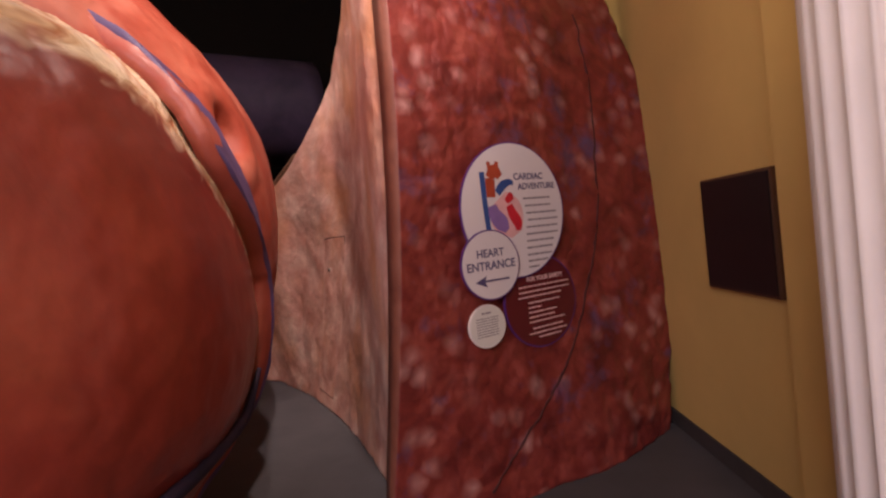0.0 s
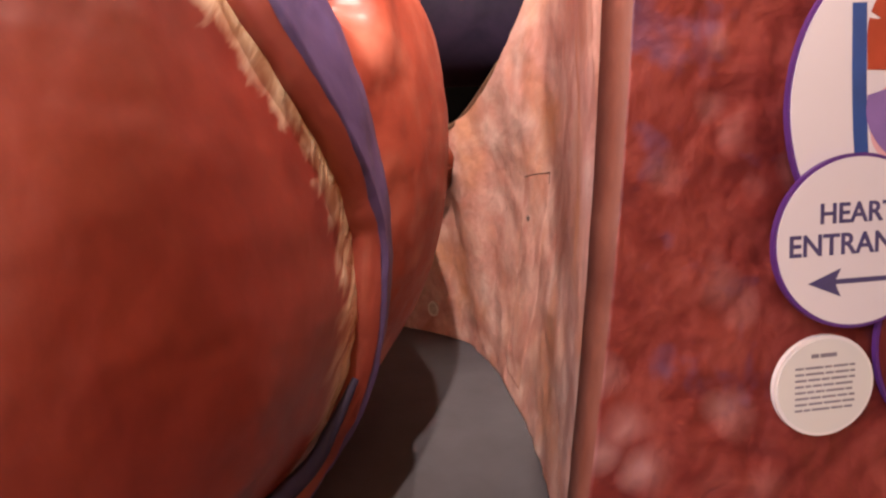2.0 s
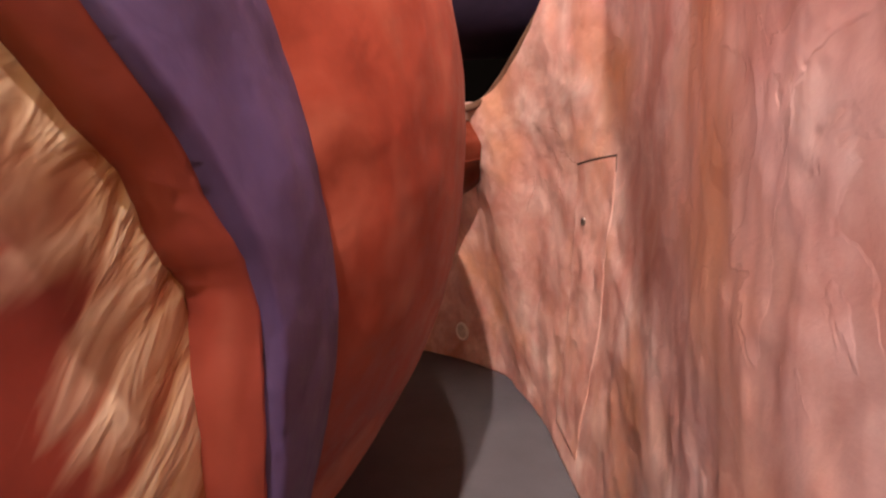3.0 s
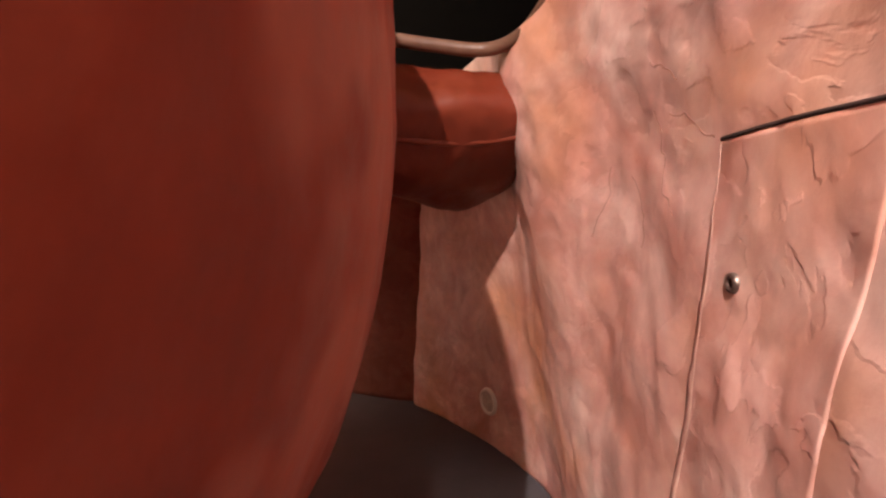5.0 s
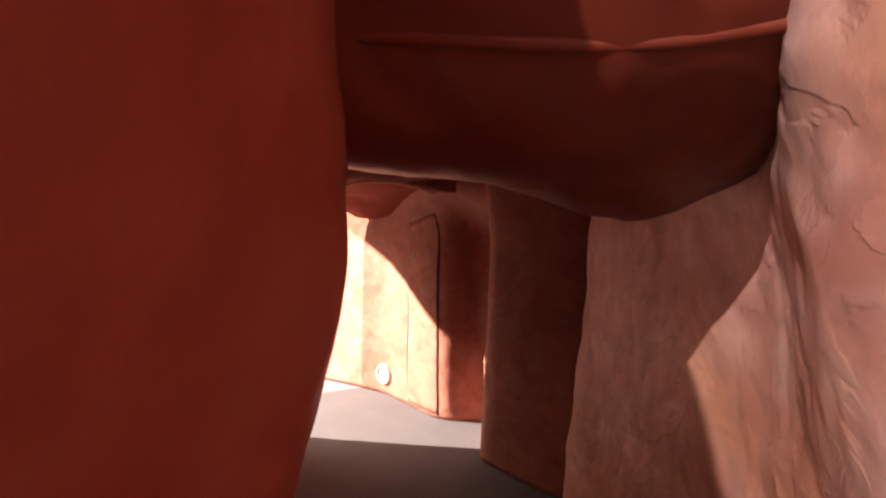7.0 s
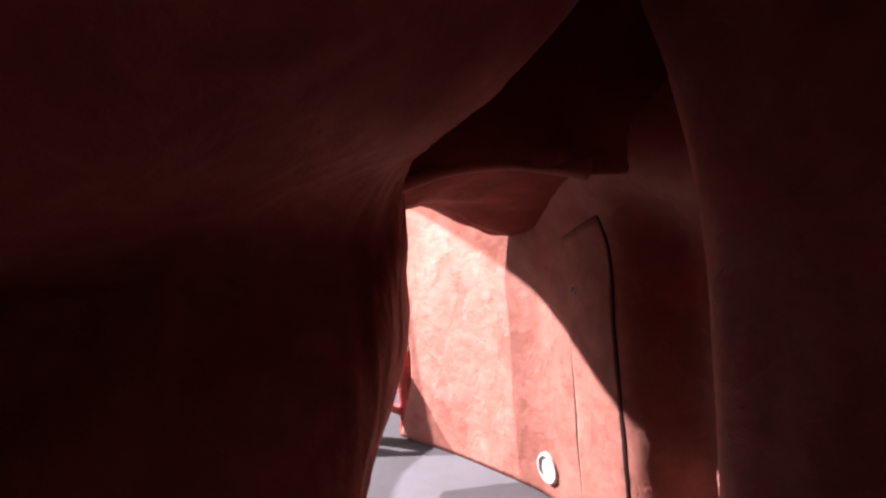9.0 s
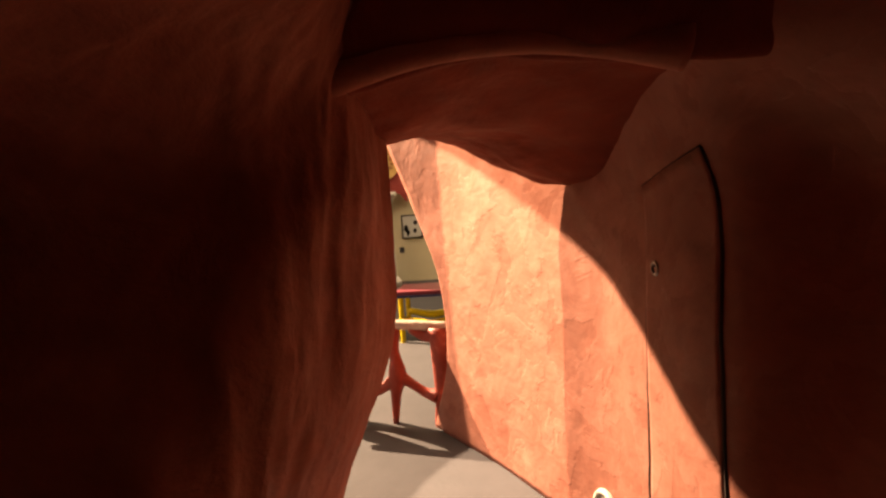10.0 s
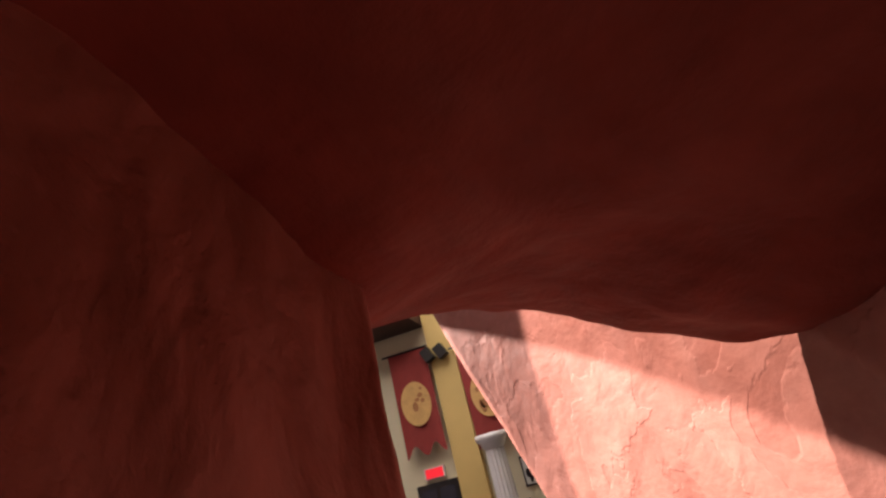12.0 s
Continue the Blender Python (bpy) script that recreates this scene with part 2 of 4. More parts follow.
def sheet(name, fn, nu, nv, material, parent=None, label="", layers=(), thick=0.05, flip=False, extra=None, rim=None, calm=0.0):
    """A curved sheet from fn(u, v), displaced along its normal by noise, with thickness behind it."""
    rows = [[Vector(fn(i / nu, j / nv)) for i in range(nu + 1)] for j in range(nv + 1)]
    sign = -1 if flip else 1
    moved = []
    for j in range(nv + 1):
        for i in range(nu + 1):
            du = rows[j][min(i + 1, nu)] - rows[j][max(i - 1, 0)]
            dv = rows[min(j + 1, nv)][i] - rows[max(j - 1, 0)][i]
            n = du.cross(dv)
            n = n.normalized() * sign if n.length > 1e-9 else Vector((0, 0, 1))
            h = lumps(rows[j][i], layers) + (extra(rows[j][i], i / nu, j / nv) if extra else 0.0)
            h *= smooth_step(0.0, calm, i / nu) if calm else 1.0
            moved.append(rows[j][i] + n * h)
    w = nu + 1
    faces = []
    for j in range(nv):
        for i in range(nu):
            q = (j * w + i, j * w + i + 1, (j + 1) * w + i + 1, (j + 1) * w + i)
            faces.append(q if not flip else q[::-1])
    base = parent.location if parent else Vector((0, 0, 0))
    me = bpy.data.meshes.new(name)
    me.from_pydata([v - base for v in moved], [], faces)
    me.shade_smooth()
    me.materials.append(material)
    ob = new(name, me)
    ob.parent = parent
    if thick:
        s = ob.modifiers.new("thickness", "SOLIDIFY")
        s.thickness, s.offset = thick, -1
        if rim:
            me.materials.append(rim)
            s.material_offset_rim = 1
    if label:
        tagged(ob, label)
    return ob


def loft(levels):
    """fn(u, v) over rows of plan points: levels is a list of rows of (x, y, z)."""
    lv = [[Vector(p) for p in row] for row in levels]

    def fn(u, v):
        return curve_at([curve_at(row, u) for row in lv], v)
    return fn


def part(name, bm, material, parent=None, label="", smooth=False):
    base = parent.location if parent and parent.type == "EMPTY" else Vector((0, 0, 0))
    if parent and parent.type == "MESH" and parent.parent:
        base = parent.parent.location
    bmesh.ops.translate(bm, verts=bm.verts, vec=-base)
    bmesh.ops.recalc_face_normals(bm, faces=bm.faces)
    me = bpy.data.meshes.new(name)
    bm.to_mesh(me)
    bm.free()
    if smooth:
        me.shade_smooth()
    me.materials.append(material)
    ob = new(name, me)
    ob.parent = parent
    if label:
        tagged(ob, label)
    return ob


def box(x0, x1, y0, y1, z0, z1, bevel=0.0):
    bm = bmesh.new()
    bmesh.ops.create_cube(bm, size=1, matrix=Matrix.LocRotScale(((x0 + x1) / 2, (y0 + y1) / 2, (z0 + z1) / 2), None, (abs(x1 - x0), abs(y1 - y0), abs(z1 - z0))))
    if bevel:
        bmesh.ops.bevel(bm, geom=bm.edges, offset=bevel, segments=2, affect="EDGES")
    return bm


def empty(name, loc, label, category, group="", kind=""):
    ob = new(name)
    ob.location = loc
    return tagged(ob, label, category, group, kind)


def tube(path, radii, n=24, steps=24):
    """A round tube along a smooth path."""
    pts, bm = [Vector(p) for p in path], bmesh.new()
    rr = [Vector((r, 0, 0)) for r in radii]
    rings = []
    for k in range(steps + 1):
        t = k / steps
        c, r = curve_at(pts, t), curve_at(rr, t).x
        d = (curve_at(pts, min(1, t + 0.01)) - curve_at(pts, max(0, t - 0.01))).normalized()
        a = d.cross(Vector((0, 0, 1)) if abs(d.z) < 0.95 else Vector((1, 0, 0))).normalized()
        b = d.cross(a)
        rings.append([bm.verts.new(c + r * (math.cos(2 * math.pi * i / n) * a + math.sin(2 * math.pi * i / n) * b)) for i in range(n)])
    for r0, r1 in zip(rings, rings[1:]):
        for i in range(n):
            bm.faces.new((r0[i], r0[(i + 1) % n], r1[(i + 1) % n], r1[i]))
    bm.faces.new(rings[0][::-1])
    bm.faces.new(rings[-1])
    return bm


def smooth_step(a, b, x):
    t = min(max((x - a) / (b - a), 0.0), 1.0)
    return t * t * (3 - 2 * t)


# ---- hall shell ----
tagged(part("floor", box(-16, 6, -8, 13, -0.2, 0), CARPET), "grey matt hall floor", "floor", kind="structure")
tagged(part("wall_east", box(1.5, 1.8, -8, 13, 0, 7), YELLOW), "warm yellow painted hall wall", "wall", kind="structure")
tagged(part("wall_west", box(-14.6, -14.3, -8, 13, 0, 7), CREAM), "cream painted hall wall", "wall", kind="structure")
tagged(part("wall_south", box(-14.3, 1.5, -8.3, -8, 0, 7), CREAM), "cream painted hall wall", "wall", kind="structure")
tagged(part("wall_north", box(-14.3, 1.5, 13, 13.3, 0, 7), CREAM), "cream painted hall wall", "wall", kind="structure")
tagged(part("ceiling", box(-14.3, 1.5, -8, 13, 7, 7.2), CREAM), "pale hall ceiling", "ceiling", kind="structure")

# ---- heart: right-hand walls ----
SIGN_WALL = [
    [(-0.42, 2.50, 0), (0.05, 2.68, 0), (0.50, 2.90, 0), (0.95, 3.12, 0), (1.42, 3.52, 0)],
    [(-0.30, 2.52, 0.8), (0.08, 2.74, 0.8), (0.45, 2.97, 0.8), (0.92, 3.22, 0.8), (1.53, 3.60, 0.8)],
    [(-0.22, 2.55, 1.5), (0.06, 2.75, 1.5), (0.43, 2.99, 1.5), (0.88, 3.28, 1.5), (1.57, 3.66, 1.5)],
    [(-0.17, 2.59, 2.3), (0.07, 2.78, 2.3), (0.43, 3.03, 2.3), (0.86, 3.36, 2.3), (1.57, 3.74, 2.3)],
    [(-0.16, 2.70, 3.3), (0.08, 2.90, 3.3), (0.40, 3.18, 3.3), (0.80, 3.50, 3.3), (1.30, 3.84, 3.3)]]
LUMPY = [(0.013, 2.2, 2.2, 2.2, 3.0), (0.013, 7, 7, 7, 9.0), (0.004, 19, 19, 19, 2.0)]
sign_wall = sheet("wall_1", loft(SIGN_WALL), 170, 220, SPECKLED, None, "", LUMPY, 0.14, rim=RIM_SHADE, calm=0.15)
tagged(sign_wall, "speckled red sculpted heart wall", "wall", kind="structure")


def rows_at(zs, plan, shift):
    """The plan at each height, moved by shift[height][point] towards the corridor along given normals."""
    return [[(x + nx * s, y + ny * s, z) for (x, y, nx, ny), s in zip(plan, row)] for z, row in zip(zs, shift)]


PINK_PLAN = [(-0.30, 2.70, -1, 0), (-0.42, 2.88, -1, 0), (-0.52, 3.15, -0.9, -0.3), (-0.74, 3.70, -0.9, -0.4), (-1.12, 4.50, -0.88, -0.45), (-1.60, 5.30, -0.8, -0.6),
             (-1.90, 5.68, -0.7, -0.7), (-2.20, 6.03, -0.6, -0.8), (-2.70, 6.28, -0.3, -0.95), (-3.15, 6.42, -0.2, -1), (-3.55, 6.54, 1, 0), (-3.55, 6.80, 1, 0)]
PINK_TOP = [3.5, 3.5, 3.5, 3.4, 3.0, 2.30, 2.10, 2.2, 2.2, 2.2, 2.2, 2.2]
PINK_SHIFT = [
    [0, 0, 0, 0, 0, 0, 0, 0, 0, 0, 0, 0],
    [-0.05, -0.04, -0.05, -0.08, -0.10, -0.06, 0.02, 0.03, 0, 0, 0.05, 0.05],
    [-0.08, -0.08, -0.08, -0.15, -0.19, -0.10, 0.07, 0.07, 0.03, 0.02, 0.12, 0.12],
    [-0.10, -0.09, -0.10, -0.18, -0.25, -0.07, 0.16, 0.15, 0.08, 0.05, 0.17, 0.17],
    [-0.12, -0.10, -0.10, -0.20, -0.27, 0.0, 0.22, 0.22, 0.15, 0.1, 0.2, 0.2]]
PINK_Z = [0, 0.6, 1.2, 1.7, 2.2]
pink_rows = [[(x + nx * s, y + ny * s, min(z, top - 0.2)) for (x, y, nx, ny), s, top in zip(PINK_PLAN, row, PINK_TOP)] for z, row in zip(PINK_Z, PINK_SHIFT)]
pink_rows.append([(x + nx * s, y + ny * s, top + 0.02) for (x, y, nx, ny), s, top in zip(PINK_PLAN, PINK_SHIFT[-1], PINK_TOP)])


def dabs(p, u, v):
    """Long trowel marks that run down the wall."""
    k = noise.ridged_multi_fractal(Vector((p.x * 3.4, p.y * 3.4, p.z * 2.6 + 4)), 1.0, 2.1, 4, 0.9, 2.0)
    return 0.006 * (k - 1.0)


pink_wall = sheet("wall_2", loft(pink_rows), 380, 200, PINK, None, "",
    [(0.020, 1.8, 1.8, 1.2, 5.0), (0.008, 5, 5, 4.0, 1.0), (0.003, 14, 14, 9, 2.0)], 0.08, True, dabs)
tagged(pink_wall, "pale pink brushed plaster heart wall", "wall", kind="structure")

CAVE_R = [(-3.42, 6.66, 1, 0), (-3.62, 6.54, 1, 0), (-3.95, 6.45, 1, 0), (-4.20, 6.44, 1, 0), (-4.33, 6.66, 1, 0), (-4.63, 6.74, 0, -1), (-4.84, 6.50, 0, -1),
          (-5.30, 6.40, 0, -1), (-5.60, 6.32, -0.3, -0.9), (-6.04, 6.07, -0.5, -0.85), (-6.45, 5.79, -0.55, -0.8), (-6.80, 5.53, -0.8, -0.6)]
cave_rows = rows_at([0, 0.5, 1.0, 1.4, 1.8, 2.3], CAVE_R, [
    [0] * 12, [0.04, 0.05, 0.05, 0.04, 0.04, 0, 0, 0, 0, 0, 0, -0.20], [0.08, 0.10, 0.09, 0.07, 0.07, 0, 0, 0, 0, 0, 0, -0.16],
    [0.10, 0.14, 0.11, 0.08, 0.08, 0, 0, 0, 0, 0, 0, 0.08],
    [0.12, 0.14, 0.08, 0.0, 0.0, 0.42, 0.17, 0.08, 0.04, 0.02, 0, 0.42], [0.12, 0.12, 0.0, -0.2, -0.22, 0.48, 0.27, 0.2, 0.2, 0.1, 0, 0.7]])
cave_rows[4][-1], cave_rows[5][-1] = (-6.93, 5.34, 1.8), (-7.06, 5.17, 2.3)   # the far edge curls in towards the top
cave_right = sheet("wall_3", loft(cave_rows), 190, 80, CAVE, None, "",
    [(0.006, 2.5, 2.5, 1.6, 7.0), (0.0022, 8, 8, 9, 4.0)], 0.07, True)
tagged(cave_right, "salmon red plaster corridor wall", "wall", kind="structure")

# ---- heart: left-hand masses ----
LOBE = Vector((-2.11, 2.06, 0))


LOBE_R = [(0.0, 0.45), (0.38, 0.83), (0.60, 1.0), (0.85, 1.16), (1.15, 1.24), (1.50, 1.235), (1.85, 1.15), (2.2, 1.01), (2.45, 0.80), (2.7, 0.40)]


def lobe_fn(cx, cy, lift, a0, a1, creep=0.0):
    """A turned lobe whose radius follows LOBE_R over the height."""
    heights, radii = [h for h, r in LOBE_R], [r for h, r in LOBE_R]

    def fn(u, v):
        z = 2.7 * v
        first = a0 - creep * smooth_step(1.3, 2.1, z)
        a = radians(first + (a1 - first) * u)
        up = lift * smooth_step(0.9, 2.0, z)
        r = sum(np.interp(z - up + d, heights, radii) for d in (-0.09, -0.03, 0.03, 0.09)) / 4
        return cx + r * math.cos(a), cy + r * math.sin(a), z
    return fn


heart_lobe = empty("heart_lobe", LOBE, "glossy red muscle lobe with a torn yellow fat rim", "heart model")


def drips(p, u, v):
    """Lumpy, dripping fat close to the torn rim."""
    d = -0.731 * (p.x - LOBE.x) + 0.682 * (p.y - LOBE.y) + 0.38 * max(p.z - 1.4, 0.0)
    k = smooth_step(-0.50, -0.12, d)
    r = noise.ridged_multi_fractal(Vector((d * 11 - p.z * 12.0, d * 3.0 + p.z * 2.4, 3.0)), 1.0, 2.0, 2, 0.9, 2.0)
    return k * (0.030 * (r - 1.2) + 0.005)


lobe_skin = sheet("muscle", lobe_fn(LOBE.x, LOBE.y, 0.0, -175, 49), 380, 200, TORN, heart_lobe, "", [(0.02, 1.5, 1.5, 1.5, 2.0), (0.004, 8, 8, 5, 2.0)], 0.05, False, drips)
sheet("muscle_layer", lobe_fn(LOBE.x + 0.036, LOBE.y + 0.108, 0.084, 24, 100, 22), 60, 100, RED, heart_lobe, "", [(0.03, 2, 2, 2, 12.0), (0.008, 8, 8, 8, 1.0)], 0.09)
sheet("vein_layer", lobe_fn(LOBE.x + 0.042, LOBE.y + 0.130, 0.095, 24, 100, 22), 60, 100, PURPLE, heart_lobe, "purple vein edging the muscle", [(0.02, 2, 2, 2, 15.0), (0.006, 9, 9, 5, 1.0)], 0.07)

part("lower_vein", tube([(-1.02, 2.60, 0.93), (-1.03, 2.50, 0.83), (-1.024, 2.368, 0.756), (-1.025, 2.121, 0.723), (-1.041, 1.929, 0.698), (-1.059, 1.788, 0.685), (-1.085, 1.656, 0.67)], [0.012, 0.02, 0.026, 0.028, 0.03, 0.03, 0.03], 14, 40), DARKVEIN, heart_lobe, "dark blue vein curling under the lobe", True)

LOBE2 = Vector((-3.33, 3.0, 0))


def lobe2_fn(u, v):
    deg, z = -40 + 116 * u, 3.2 * v
    w = smooth_step(34, 76, deg)
    free = curve_at([Vector((r, 0, 0)) for r in (1.25, 1.66, 1.95, 2.14, 2.22, 2.23, 2.17, 1.97, 1.62)], v).x
    wall = curve_at([Vector((r, 0, 0)) for r in (1.68, 1.85, 2.03, 2.13, 2.19, 2.19, 2.15, 2.0, 1.7)], v).x
    r = free * (1 - w) + wall * w + 0.06 * math.exp(-((deg - 62) / 5.5) ** 2) * (1 - smooth_step(1.3, 1.8, z))
    return LOBE2.x + r * math.cos(radians(deg)), LOBE2.y + r * math.sin(radians(deg)), z


def hollow(p, u, v):
    """A vessel's blind mouth sunk into the chamber wall."""
    a = radians(-4)
    q = Vector((LOBE2.x + 2.15 * math.cos(a), LOBE2.y + 2.15 * math.sin(a), 2.20))
    d = Vector((p.x - q.x, p.y - q.y, (p.z - q.z) * 0.8)).length
    return -0.17 * (1 - smooth_step(0.03, 0.17, d)) + 0.02 * math.exp(-((d - 0.22) / 0.07) ** 2)


atrium = empty("heart_chamber", LOBE2, "large smooth orange-red heart chamber bulging over the path", "heart model")
sheet("muscle", lobe2_fn, 150, 110, ORANGE, atrium, "", [(0.02, 1.3, 1.3, 1.3, 6.0), (0.004, 7, 7, 5, 3.0)], 0.06, False, hollow)

mouth_at = Vector((LOBE2.x + 2.19 * math.cos(radians(-4)), LOBE2.y + 2.19 * math.sin(radians(-4)), 2.20))
# dark plug at the hollow's bottom puts the mouth's darkness into its colour
part("mouth_plug", tube([mouth_at - Vector((0.22, 0, 0)), mouth_at - Vector((0.165, 0, 0)), mouth_at - Vector((0.135, 0, 0))], [0.05, 0.062, 0.055], 20, 8), DARKVEIN, atrium, "dark plug that darkens the vessel's blind mouth", True)


def fibres(p, u, v):
    """Stringy ridges down the wall near the exit."""
    k = smooth_step(3.95, 4.2, -p.x) * (1 - 0.75 * smooth_step(4.5, 4.8, -p.x))
    r = noise.ridged_multi_fractal(Vector((p.x * 11, p.y * 11, p.z * 2.4 - p.x * 2)), 1.0, 2.0, 4, 0.9, 2.0)
    return 0.009 * k * (r - 1.4)


# rows of the left wall from the floor up: a deep dark pocket, a fibrous column, the jamb of the exit
CAVE_L = [
    [(-2.75, 4.750, 0), (-3.20, 4.250, 0), (-3.65, 4.050, 0), (-3.92, 4.350, 0), (-4.05, 4.980, 0), (-4.28, 5.220, 0), (-4.62, 5.290, 0), (-5.00, 5.280, 0), (-5.20, 5.270, 0), (-5.27, 5.120, 0)],
    [(-2.75, 4.770, 0.5), (-3.20, 4.250, 0.5), (-3.65, 4.050, 0.5), (-3.90, 4.350, 0.5), (-4.02, 5.050, 0.5), (-4.25, 5.360, 0.5), (-4.62, 5.390, 0.5), (-5.00, 5.420, 0.5), (-5.19, 5.390, 0.5), (-5.27, 5.120, 0.5)],
    [(-2.75, 4.810, 1.0), (-3.20, 4.300, 1.0), (-3.65, 4.100, 1.0), (-3.90, 4.400, 1.0), (-4.02, 5.100, 1.0), (-4.22, 5.470, 1.0), (-4.62, 5.565, 1.0), (-5.00, 5.600, 1.0), (-5.17, 5.560, 1.0), (-5.27, 5.120, 1.0)],
    [(-2.75, 4.830, 1.3), (-3.20, 4.450, 1.3), (-3.65, 4.300, 1.3), (-3.98, 4.500, 1.3), (-4.14, 5.100, 1.3), (-4.32, 5.520, 1.3), (-4.64, 5.600, 1.3), (-5.00, 5.630, 1.3), (-5.17, 5.590, 1.3), (-5.27, 5.120, 1.3)],
    [(-2.75, 4.850, 1.46), (-3.20, 4.900, 1.46), (-3.70, 4.950, 1.46), (-4.05, 5.080, 1.46), (-4.24, 5.320, 1.46), (-4.42, 5.540, 1.46), (-4.66, 5.640, 1.46), (-5.00, 5.635, 1.46), (-5.17, 5.595, 1.46), (-5.27, 5.120, 1.46)],
    [(-2.75, 4.860, 1.62), (-3.25, 5.150, 1.62), (-3.75, 5.440, 1.62), (-4.08, 5.500, 1.62), (-4.26, 5.550, 1.62), (-4.44, 5.600, 1.62), (-4.66, 5.650, 1.62), (-5.00, 5.635, 1.62), (-5.17, 5.595, 1.62), (-5.27, 5.120, 1.62)],
    [(-2.75, 4.880, 1.8), (-3.35, 5.520, 1.8), (-3.85, 5.840, 1.8), (-4.15, 5.830, 1.8), (-4.30, 5.780, 1.8), (-4.46, 5.720, 1.8), (-4.68, 5.660, 1.8), (-5.00, 5.635, 1.8), (-5.17, 5.595, 1.8), (-5.27, 5.120, 1.8)],
    [(-2.75, 4.950, 2.3), (-3.35, 6.150, 2.3), (-3.85, 6.400, 2.3), (-4.15, 6.300, 2.3), (-4.32, 6.120, 2.3), (-4.50, 5.880, 2.3), (-4.70, 5.680, 2.3), (-5.00, 5.600, 2.3), (-5.17, 5.560, 2.3), (-5.27, 5.120, 2.3)]]
cave_left = sheet("wall_4", loft(CAVE_L), 280, 180, FIBRE, None, "",
    [(0.014, 2.0, 2.0, 1.2, 8.0), (0.005, 7, 7, 4.0, 4.0), (0.002, 20, 20, 8, 4.0)], 0.08, False, fibres)
tagged(cave_left, "rough fibrous salmon plaster corridor wall", "wall", kind="structure")

# ---- heart: overhead ----
ROOF = [
    [(-2.95, 5.00, 1.98), (-2.65, 5.45, 2.00), (-2.25, 6.00, 2.00)],
    [(-2.62, 4.92, 2.07), (-2.38, 5.34, 2.07), (-2.08, 5.82, 2.07)],
    [(-2.52, 4.94, 1.98), (-2.24, 5.28, 1.98), (-1.96, 5.70, 1.98)],
    [(-2.49, 4.95, 1.82), (-2.21, 5.28, 1.80), (-1.92, 5.70, 1.82)],
    [(-2.66, 4.98, 1.61), (-2.54, 5.35, 1.55), (-2.43, 5.75, 1.48), (-2.12, 5.93, 1.66)],
    [(-3.00, 4.98, 1.58), (-2.92, 5.60, 1.57), (-2.76, 6.10, 1.53), (-2.55, 6.40, 1.58)],
    [(-3.40, 4.98, 1.80), (-3.40, 5.80, 1.90), (-3.30, 6.70, 1.75)],
    [(-3.90, 4.98, 2.05), (-3.90, 5.80, 2.35), (-3.90, 6.70, 2.2)],
    [(-4.36, 4.98, 2.06), (-4.38, 5.80, 2.30), (-4.38, 6.70, 2.2)],
    [(-4.47, 4.98, 1.80), (-4.50, 5.80, 1.87), (-4.48, 6.70, 1.82)],
    [(-4.58, 4.98, 1.58), (-4.60, 5.85, 1.70), (-4.60, 6.70, 1.62)],
    [(-4.72, 4.98, 1.52), (-4.74, 5.45, 1.60), (-4.76, 5.92, 1.735), (-4.74, 6.70, 1.66)],
    [(-5.15, 4.98, 1.52), (-5.17, 5.50, 1.61), (-5.20, 5.90, 1.665), (-5.20, 6.25, 1.635), (-5.20, 6.70, 1.60)],
    [(-5.50, 4.98, 1.62), (-5.52, 5.50, 1.70), (-5.52, 5.88, 1.655), (-5.50, 6.16, 1.55), (-5.42, 6.60, 1.50)],
    [(-5.75, 4.98, 1.90), (-5.75, 5.45, 1.80), (-5.75, 5.75, 1.705), (-5.75, 5.98, 1.575), (-5.70, 6.20, 1.485), (-5.64, 6.45, 1.46)]]
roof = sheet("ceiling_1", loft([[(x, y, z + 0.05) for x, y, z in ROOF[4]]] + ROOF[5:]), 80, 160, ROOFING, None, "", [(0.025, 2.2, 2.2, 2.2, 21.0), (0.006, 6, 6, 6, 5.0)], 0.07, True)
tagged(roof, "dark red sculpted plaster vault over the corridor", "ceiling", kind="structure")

vein = empty("dark_vein", (-2.4, 5.6, 2.4), "dark blue-purple vessel running above the entrance", "heart model")
part("vessel", tube([(-3.9, 4.6, 3.16), (-2.7, 5.6, 3.18), (-1.5, 6.3, 3.16)], [0.60, 0.62, 0.62], 32, 20), DARKVEIN, vein, "", True)
part("vessel_lining", tube([(-2.60, 5.00, 2.17), (-2.40, 5.255, 2.15), (-2.295, 5.365, 2.13), (-2.12, 5.50, 2.10), (-1.95, 5.50, 2.12), (-1.80, 5.46, 2.22), (-1.62, 5.37, 2.36), (-1.45, 5.28, 2.50)], [0.028] * 8, 12, 60), LIP, vein, "brown rounded lip of the vessel", True)
# unseen sheet added so that the gap above the vessel stays black
tagged(part("wall_5", box(-5.2, 0.2, 7.0, 7.1, 0, 6.98), SHADE), "black sheet standing in for the dark void behind the heart model", "wall", kind="structure")
lintel = empty("heart_vessel", (-2.3, 5.3, 1.55), "thick orange-red vessel crossing low above the entrance", "heart model")
sheet("vessel", loft([[(x + 0.012, y - 0.012, z - 0.01) for x, y, z in row] for row in ROOF[:5]] + [[(x - 0.05, y, z + 0.04) for x, y, z in ROOF[5]]]), 80, 80, VESSEL, lintel, "", [(0.025, 2.2, 2.2, 2.2, 21.0), (0.006, 6, 6, 6, 5.0)], 0.05, True)

